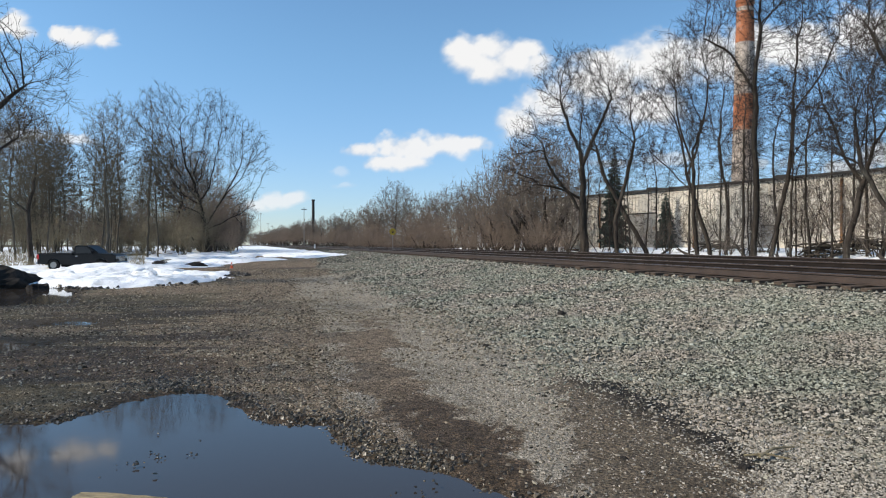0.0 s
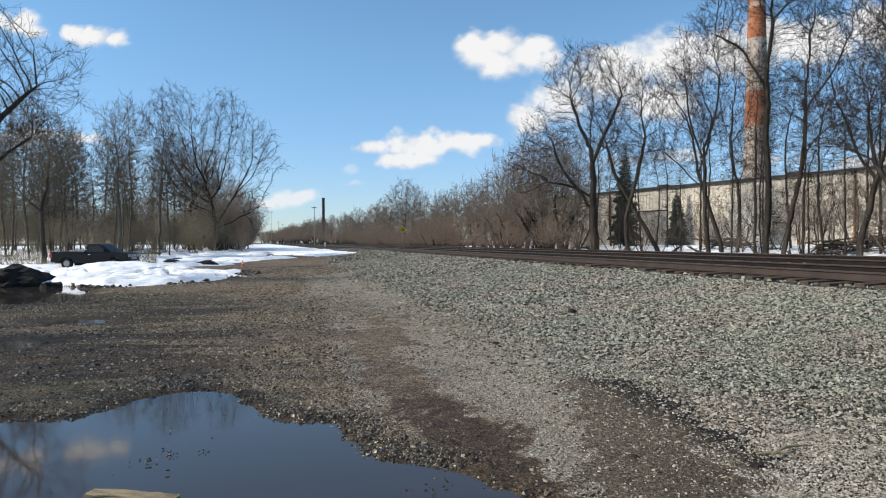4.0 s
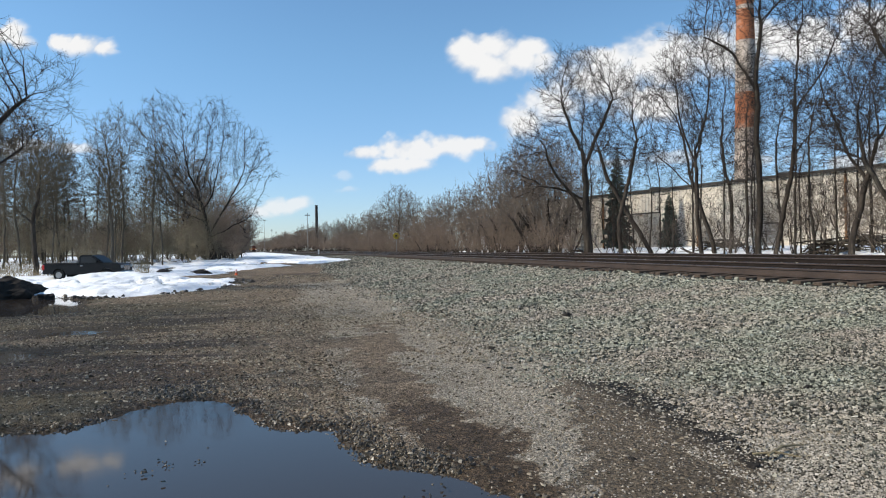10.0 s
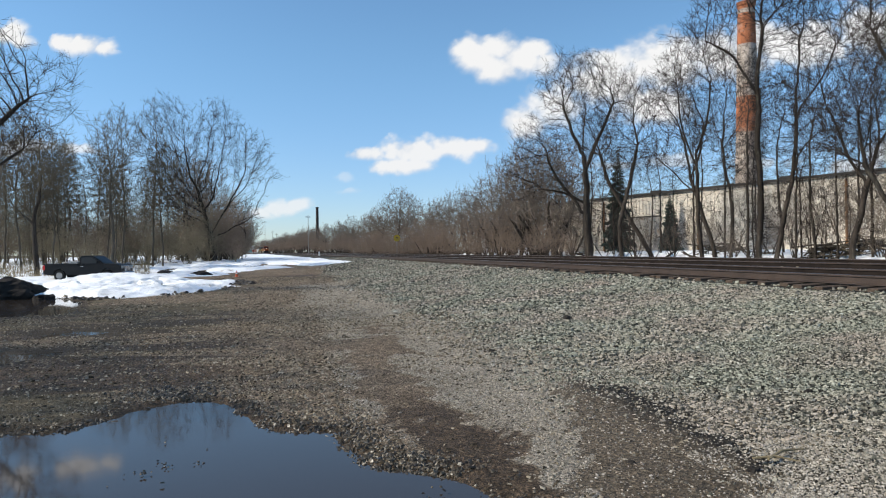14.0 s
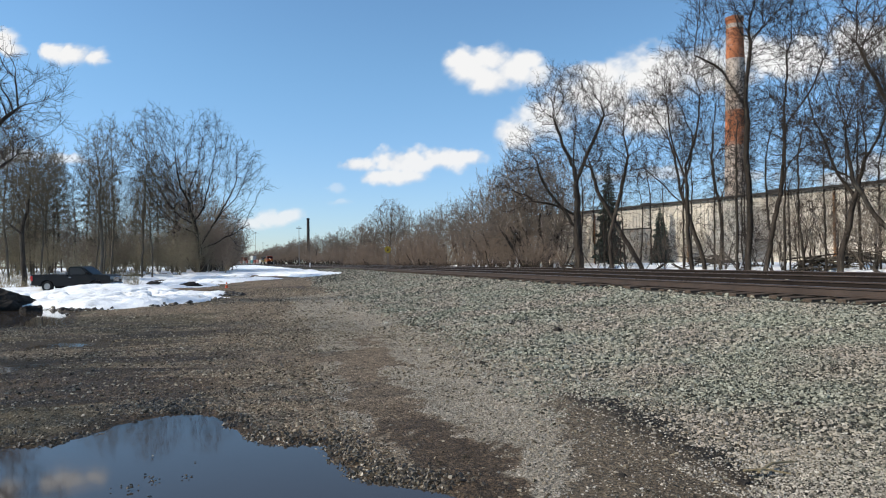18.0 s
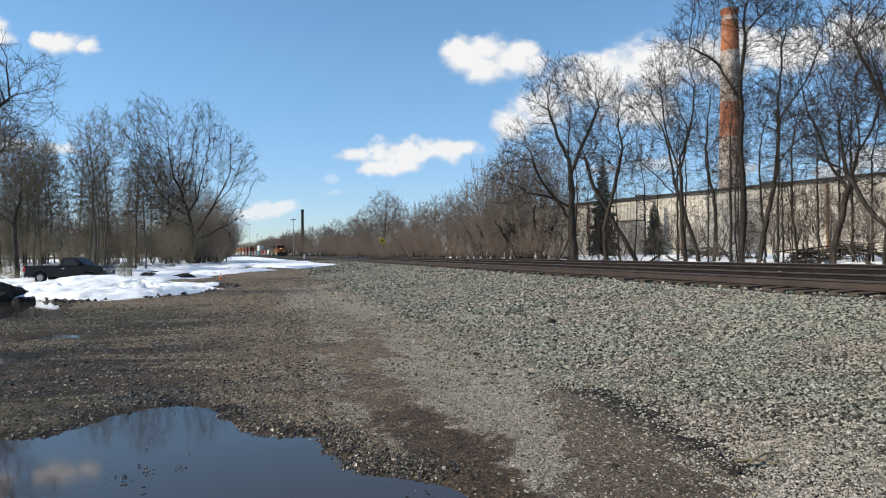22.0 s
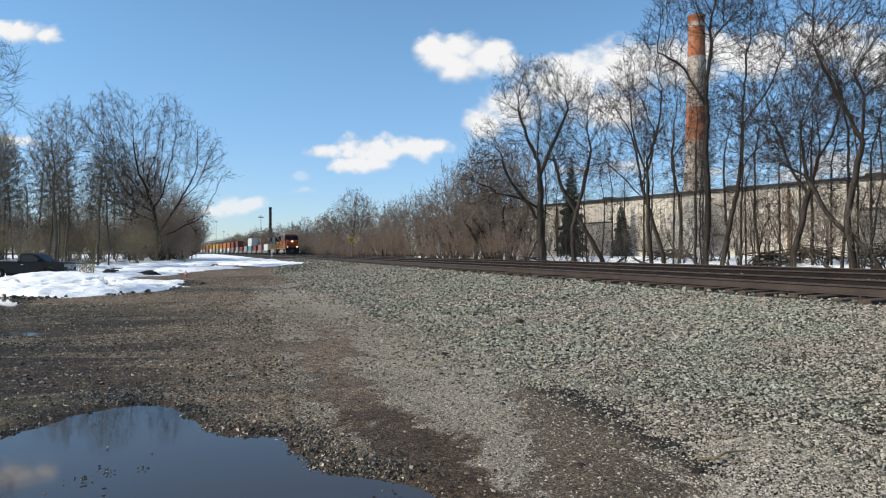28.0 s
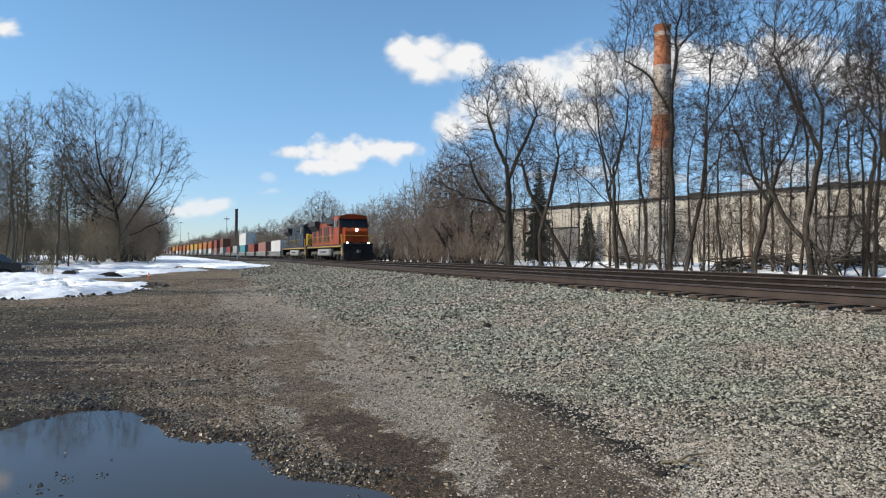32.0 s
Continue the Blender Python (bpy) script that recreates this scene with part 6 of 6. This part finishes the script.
def make_pickup():
    x, y = -11.55, 45.9
    z = float(height(np.array([x]), np.array([y]))[0])
    root = thing("pickup_truck", pose(x, y, z, 0, 0, -13.2) @ Matrix.Scale(0.94, 4), "black compact pickup truck parked behind a snow bank", "pickup truck")

    def arch(cx, r):
        return [(cx + r * math.cos(a), 0.36 + r * math.sin(a)) for a in [math.pi - k * math.pi / 8 for k in range(9)]][::-1]

    lower = [(-2.5, 0.42), (-2.5, 1.02), (-0.28, 1.04), (-0.26, 0.98), (1.0, 1.05), (1.25, 1.07), (2.2, 1.03), (2.42, 0.94), (2.46, 0.42)]
    lower += arch(1.55, 0.40) + [(1.0, 0.36), (-1.0, 0.36)] + arch(-1.48, 0.40)
    body = part("body", slab(lower, -0.83, 0.83, "y", 0.02), M_CARPAINT, root)
    part("cab", slab([(-0.26, 0.98), (-0.22, 1.5), (-0.1, 1.58), (0.5, 1.58), (0.68, 1.52), (1.3, 1.06)], -0.74, 0.74, "y", 0.04), M_CARPAINT, root)
    for side in (-1, 1):
        part("side_window", slab([(-0.12, 1.08), (-0.1, 1.46), (0.5, 1.49), (1.0, 1.09)], side * 0.742 - 0.006, side * 0.742 + 0.006, "y"), M_CARGLASS, root)
        part("bed_rail", boxed((-2.5, side * 0.8 - 0.05, 1.0), (-0.3, side * 0.8 + 0.05, 1.09), 0.02), M_CARPAINT, body)
        part("tail_lamp", boxed((-2.53, side * 0.76 - 0.09, 0.70), (-2.40, side * 0.76 + 0.09, 1.0), 0.01), M_TAIL, body)
        part("headlamp", boxed((2.30, side * 0.6 - 0.16, 0.74), (2.46, side * 0.6 + 0.2, 0.92), 0.02), M_LENS, body)
        part("mirror", boxed((0.92, side * 0.9 - 0.1, 1.08), (1.02, side * 0.9 + 0.08, 1.24), 0.02), M_CARPAINT, root)
        part("door_handle", boxed((-0.12, side * 0.84 - 0.015, 0.88), (0.04, side * 0.84 + 0.015, 0.92)), M_CHROME, body)
        for cx in (1.55, -1.48):
            bm = bmesh.new()
            rod(bm, (0, -0.1, 0), (0, 0.1, 0), 0.34, sides=22)
            tyre = part("wheel", bm, M_TYRE, root)
            tyre.matrix_basis = pose(cx, side * 0.74, 0.34)
            bm = bmesh.new()
            rod(bm, (0, side * 0.04, 0), (0, side * 0.112, 0), 0.2, 0.2, 16)
            for k in range(5):
                a = k * 1.2566
                rod(bm, (0.12 * math.cos(a), side * 0.11, 0.12 * math.sin(a)), (0.12 * math.cos(a), side * 0.118, 0.12 * math.sin(a)), 0.035, sides=8)
            part("rim", bm, M_ALLOY, tyre)
    part("windscreen", slab([(0.71, 1.505), (1.28, 1.08), (1.295, 1.09), (0.725, 1.52)], -0.64, 0.64, "y"), M_CARGLASS, root)
    part("grille", boxed((2.40, -0.4, 0.58), (2.485, 0.4, 0.92), 0.02), M_CHROME, root)
    part("bumper", boxed((2.40, -0.82, 0.38), (2.55, 0.82, 0.54), 0.04), M_CHROME, root)
    part("rear_bumper", boxed((-2.62, -0.8, 0.38), (-2.48, 0.8, 0.54), 0.03), M_CHROME, root)
    part("tool_box", boxed((-0.8, -0.72, 1.02), (-0.36, 0.72, 1.22), 0.03), M_GREYPAINT, root, "grey tool box behind the cab")


def heap(name, x, y, sx, sy, sz, seed, mat, label, category, cut=0.0):
    z = float(height(np.array([x]), np.array([y]))[0])
    bm = bmesh.new()
    bmesh.ops.create_icosphere(bm, subdivisions=4, radius=1.0)
    for v in bm.verts:
        n = noise.fractal(v.co * 1.6 + Vector((seed, 0, 0)), 0.8, 2.1, 5)
        v.co *= 1 + 0.28 * n
        v.co = Vector((v.co.x * sx, v.co.y * sy, max(-0.05, v.co.z) * sz))
    me = bpy.data.meshes.new(name)
    bm.to_mesh(me)
    bm.free()
    me.materials.append(mat)
    ob = new(name, me)
    ob.matrix_basis = pose(x, y, z, 0, 0, seed * 40)
    return tagged(ob, label, category)


M_CONE = surface("orange_cone_plastic", (0.65, 0.10, 0.02), 0.5, var=0.1, bumpiness=0)
M_SIGN = surface("yellow_sign_sheet", (0.52, 0.36, 0.03), 0.6, var=0.1, scale=3, bumpiness=0)
M_SIGNBLACK = surface("black_sign_print", (0.02, 0.02, 0.02), 0.5, var=0.0, bumpiness=0)
M_GALV = surface("galvanised_post", (0.30, 0.29, 0.27), 0.6, 0.5, var=0.2)
M_PLANK = surface("wet_plank", (0.24, 0.185, 0.10), 0.7, var=0.45, scale=6, fine=40, bumpiness=0.4, stretch=(1, 8, 8))
M_FARWHITE = surface("white_far_walls", (0.72, 0.72, 0.70), 0.7, var=0.08, scale=0.2)
M_FARROOF = surface("grey_far_roofs", (0.20, 0.20, 0.20), 0.8, var=0.1)


def make_small_things():
    # warning cone on the dirt strip
    x, y = -3.07, 47.4
    z = float(height(np.array([x]), np.array([y]))[0])
    root = thing("traffic_cone", pose(x, y, z) @ Matrix.Scale(0.66, 4), "orange plastic traffic cone on the dirt", "traffic cone")
    part("base", boxed((-0.19, -0.19, 0), (0.19, 0.19, 0.035), 0.01), M_CONE, root)
    bm = bmesh.new()
    rod(bm, (0, 0, 0.035), (0, 0, 0.62), 0.14, 0.03, 16)
    part("cone", bm, M_CONE, root)
    bm = bmesh.new()
    rod(bm, (0, 0, 0.30), (0, 0, 0.40), 0.095, 0.077, 16)
    part("band", bm, M_FARWHITE, root, "white reflective band")
    # sign on a post beyond the far track
    root = thing("railway_sign", pose(17.07, 107.0, 0.6, 0, 0, -8) @ Matrix.Scale(1.6, 4), "yellow round railway sign on a thin post", "sign")
    part("post", boxed((-0.035, 0.0, -0.2), (0.035, 0.05, 2.15), 0.005), M_GALV, root)
    plate = bmesh.new()
    rod(plate, (0, -0.03, 1.84), (0, -0.005, 1.84), 0.32, sides=28)
    sign = part("plate", plate, M_SIGN, root)
    part("print_bar", boxed((-0.13, -0.036, 1.86), (0.13, -0.031, 1.93)), M_SIGNBLACK, sign)
    part("print_bar", boxed((-0.1, -0.036, 1.72), (0.1, -0.031, 1.79)), M_SIGNBLACK, sign)
    # white marker post
    root = thing("marker_post", pose(6.7, 139.5, 0.62), "short white marker post beside the track", "post")
    part("post", boxed((-0.14, -0.1, -0.1), (0.14, 0.1, 1.0), 0.03), M_FARWHITE, root)
    # sooty stack beyond the bend
    root = thing("smokestack", pose(13.75, 299.4, 0.5), "slim sooty black steel smokestack", "smokestack")
    bm = bmesh.new()
    rod(bm, (0, 0, -0.3), (0, 0, 20.0), 0.66, 0.56, 16)
    part("shaft", bm, M_DARKSTEEL, root)
    bm = bmesh.new()
    rod(bm, (0, 0, 19.6), (0, 0, 20.1), 0.66, 0.66, 16)
    part("rim", bm, M_DARKSTEEL, root)
    for k in (0, 1, 2):
        bm = bmesh.new()
        rod(bm, (0, 0, 5 + 5 * k), (0, 0, 5.25 + 5 * k), 0.68 - 0.02 * k, 0.68 - 0.02 * k, 16)
        part("hoop", bm, M_DARKSTEEL, root)
    heap("soil_mound", -9.9, 28.7, 1.35, 0.9, 0.68, 1.0, M_RUBBLE, "dark soil heap with snow at the pool's edge", "soil heap")
    heap("soil_mound", -8.35, 27.3, 0.42, 0.35, 0.26, 2.0, M_RUBBLE, "small dark lump of soil in the snow", "soil heap")
    heap("debris_mound", -8.3, 52.8, 1.0, 0.5, 0.3, 3.0, M_RUBBLE, "dark mound of debris on the snow", "debris mound")
    heap("debris_mound", -5.6, 50.2, 0.8, 0.45, 0.28, 4.0, M_RUBBLE, "dark mound of debris on the snow", "debris mound")
    heap("soil_mound", -10.6, 33.4, 0.4, 0.3, 0.25, 5.0, M_RUBBLE, "dark clod poking out of the snow", "soil heap")
    heap("soil_mound", -5.9, 31.6, 0.5, 0.3, 0.2, 6.0, M_RUBBLE, "dark clod poking out of the snow", "soil heap")
    for x0, y0, turn, wide, count in ((30.6, 31.0, 70, 2.6, 60), (30.5, 26.0, 95, 3.2, 70), (26.5, 38.0, 80, 2.0, 45), (29.0, 22.5, 60, 2.4, 50), (24.5, 27.0, 20, 1.8, 40)):
        z0 = float(height(np.array([x0]), np.array([y0]))[0])
        root = thing("brush_pile", pose(x0, y0, z0, 0, 0, turn), "untidy pile of cut branches in the snowy yard", "brush pile", "brush piles")
        pick = random.Random(int(x0 * 7))
        for k in range(count):
            f = (k / count) ** 0.7
            bm = bmesh.new()
            a, ln, r = pick.uniform(0, 6.28), pick.uniform(0.7, 1.7), pick.uniform(0.012, 0.05)
            c = Vector((pick.gauss(0, wide * 0.42) * (1.1 - f), pick.gauss(0, 0.5), 0.06 + 0.75 * f * pick.uniform(0.5, 1.0)))
            d = Vector((math.cos(a), math.sin(a), pick.uniform(-0.25, 0.3)))
            mid = c + Vector((pick.uniform(-0.15, 0.15), pick.uniform(-0.15, 0.15), 0.1))
            p, q = c - d * ln, c + d * ln
            p.z, q.z = max(p.z, 0.02), max(q.z, 0.02)
            rod(bm, p, mid, r, r * 0.8, 5)
            rod(bm, mid, q, r * 0.8, r * 0.35, 5)
            part("branch", bm, M_BARK_WOOD if k % 3 else M_BARK, root)
    rng = random.Random(31)
    for k in range(9):
        y0 = 18 + 4.2 * k
        x0 = rng.uniform(20.8, 23.5)
        bm = bmesh.new()
        ln = rng.uniform(2.0, 4.5)
        rod(bm, (-ln / 2, 0, 0.1), (0, 0.1, 0.3), 0.09, 0.075, 7)
        rod(bm, (0, 0.1, 0.3), (ln / 2, 0, 0.55), 0.075, 0.03, 7)
        rod(bm, (0.2, 0.1, 0.32), (ln / 3, 0.5, 0.9), 0.04, 0.015, 6)
        ob = part("fallen_branch", bm, M_BARK, None)
        ob.matrix_basis = pose(x0, y0, float(height(np.array([x0]), np.array([y0]))[0]), 0, 0, rng.uniform(40, 140))
        tagged(ob, "fallen bare branch beside the embankment", "branch", "fallen branches")
    # plank afloat in the puddle
    bm = boxed((-0.28, -0.055, -0.02), (0.28, 0.055, 0.042))
    bmesh.ops.subdivide_edges(bm, edges=bm.edges[:], cuts=7, use_grid_fill=True)
    for v in bm.verts:
        v.co += Vector((0.012 * noise.noise(v.co * 30), 0.010 * noise.noise(v.co * Vector((9, 40, 40)) + Vector((3, 0, 0))), 0.012 * noise.noise(Vector((v.co.x * 7, v.co.y * 60, 2.0)))))
        if v.co.x > 0.2:
            v.co.z -= 0.10 * (v.co.x - 0.2)
    ob = part("plank", bm, M_PLANK, None)
    ob.matrix_basis = pose(-0.95, 4.53, -0.02, 0, 1.0, -19)
    tagged(ob, "short wet wooden plank floating in the puddle", "plank")
    # sticks on the ballast
    for x0, y0, a, ln, r in ((3.35, 4.15, 20, 0.42, 0.010), (3.22, 4.08, -30, 0.30, 0.008), (4.25, 3.35, 55, 0.22, 0.006)):
        z0 = float(height(np.array([x0]), np.array([y0]))[0])
        bm = bmesh.new()
        rod(bm, (-ln / 2, 0, 0.02), (0, 0.03, 0.035), r, sides=6)
        rod(bm, (0, 0.03, 0.035), (ln / 2, 0, 0.02), r, r * 0.5, 6)
        ob = part("stick", bm, M_PLANK, None)
        ob.matrix_basis = pose(x0, y0, z0 + 0.01, 0, 0, a)
        tagged(ob, "dry broken stick on the gravel", "stick", "sticks")
    # single stones that stand out
    for x0, y0, s in ((2.97, 9.85, 0.06), (5.15, 12.21, 0.12), (4.5, 8.96, 0.05), (4.71, 5.52, 0.055), (3.02, 4.05, 0.05), (2.4, 4.55, 0.035)):
        heap("dark_stone", x0, y0, s, s * 0.7, s * 0.6, x0 * 3, M_RUBBLE, "dark loose stone on the paler gravel", "stone")


def make_far_things():
    # low white sheds at the end of the view
    for x, y, w, d, h in ((-11.0, 600, 18, 11, 7.6), (-2.5, 640, 9, 8, 4.6), (-20, 620, 8, 8, 4.0)):
        root = thing("shed", pose(x, y, 0.5, 0, 0, -48), "low white shed far down the line", "shed", "far sheds")
        part("wall", boxed((-w / 2, -d / 2, -0.3), (w / 2, d / 2, h)), M_FARWHITE, root)
        part("roof", slab([(-w / 2 - 0.4, h), (0, h + 1.2), (w / 2 + 0.4, h), (w / 2 + 0.4, h - 0.2), (-w / 2 - 0.4, h - 0.2)], -d / 2 - 0.3, d / 2 + 0.3, "y"), M_FARROOF, root)
        for k in (-1, 1):
            part("door", boxed((k * w * 0.22 - 0.9, -d / 2 - 0.08, 0.0), (k * w * 0.22 + 0.9, -d / 2 - 0.01, 2.6)), M_FARROOF, root)
    for x, y, h in ((-13.5, 520, 24), (-9.0, 560, 18), (-5.8, 560, 16), (8.3, 250, 14.2)):
        root = thing("mast", pose(x, y, 0.5), "thin grey mast far down the line", "mast", "masts")
        bm = bmesh.new()
        rod(bm, (0, 0, -0.2), (0, 0, h), 0.14, 0.09, 8)
        part("pole", bm, M_GALV, root)
        part("crossarm", boxed((-0.9, -0.08, h - 0.9), (0.9, 0.08, h - 0.6)), M_GALV, root)
    # white house behind the brush
    az, out = radians(18.0), 92.0
    root = thing("house", pose(out * math.sin(az), out * math.cos(az), 0.7, 0, 0, -20), "white weatherboard house behind the brush", "house")
    part("wall", boxed((-3.0, -3, -0.3), (3.0, 3, 2.6)), M_FARWHITE, root)
    part("roof", slab([(-3.5, 2.5), (0, 4.4), (3.5, 2.5), (3.5, 2.35), (0, 4.2), (-3.5, 2.35)], -3.3, 3.3, "x"), M_FARROOF, root)
    for k in (-1.9, 0.2, 2.1):
        win = part("window", boxed((k - 0.5, -3.06, 1.0), (k + 0.5, -3.005, 2.3)), M_FARROOF, root)
        part("pane", boxed((k - 0.42, -3.075, 1.08), (k + 0.42, -3.062, 2.22)), M_GLASS, win)
    make_conifer(27.4, 53.7, 9.1, 1.3, "dark green spruce among the bare trees")
    make_conifer(30.6, 51.0, 4.8, 0.95, "small grey-green spruce against the factory wall")


def motions():
    """The train runs in at a steady pace; the clouds drift."""
    for ob, back in TRAIN:
        rows = []
        for t in (0, 4, 8, 12, 16, 20, 24, 28, 30, 31, 32):
            s = 67.0 + 23.0 * (32 - t) + back
            slope = 2 * s / BEND
            rows.append((t, pose(track_x(FAR_TRACK, s), s, 1.118, 0, 0, math.degrees(math.atan(slope)))))
        walk(ob, rows)
    for ob in CLOUDS:
        (cx, cy), (dx, dy) = ob["spot"], ob["drift"]
        walk(ob, [(t, HOME @ pose((cx + dx * t / 32) * PX, (cy + dy * t / 32) * PX, -REACH)) for t in (0, 16, 32)])


make_ground()
make_water()
make_snow()
make_trees()
make_weeds()
make_factory()
make_chimney()
make_far_things()
CLOUDS = make_clouds()
make_pickup()
make_small_things()
make_train()
make_gravel()
make_track("railway_track", NEAR_TRACK, RAIL_NEAR, 7.0, 80.0, "rusty steel rails on dark timber ties in stone ballast")
make_track("railway_track", FAR_TRACK, RAIL_FAR, 10.0, 70.0, "rusty steel rails on dark timber ties in stone ballast")
motions()
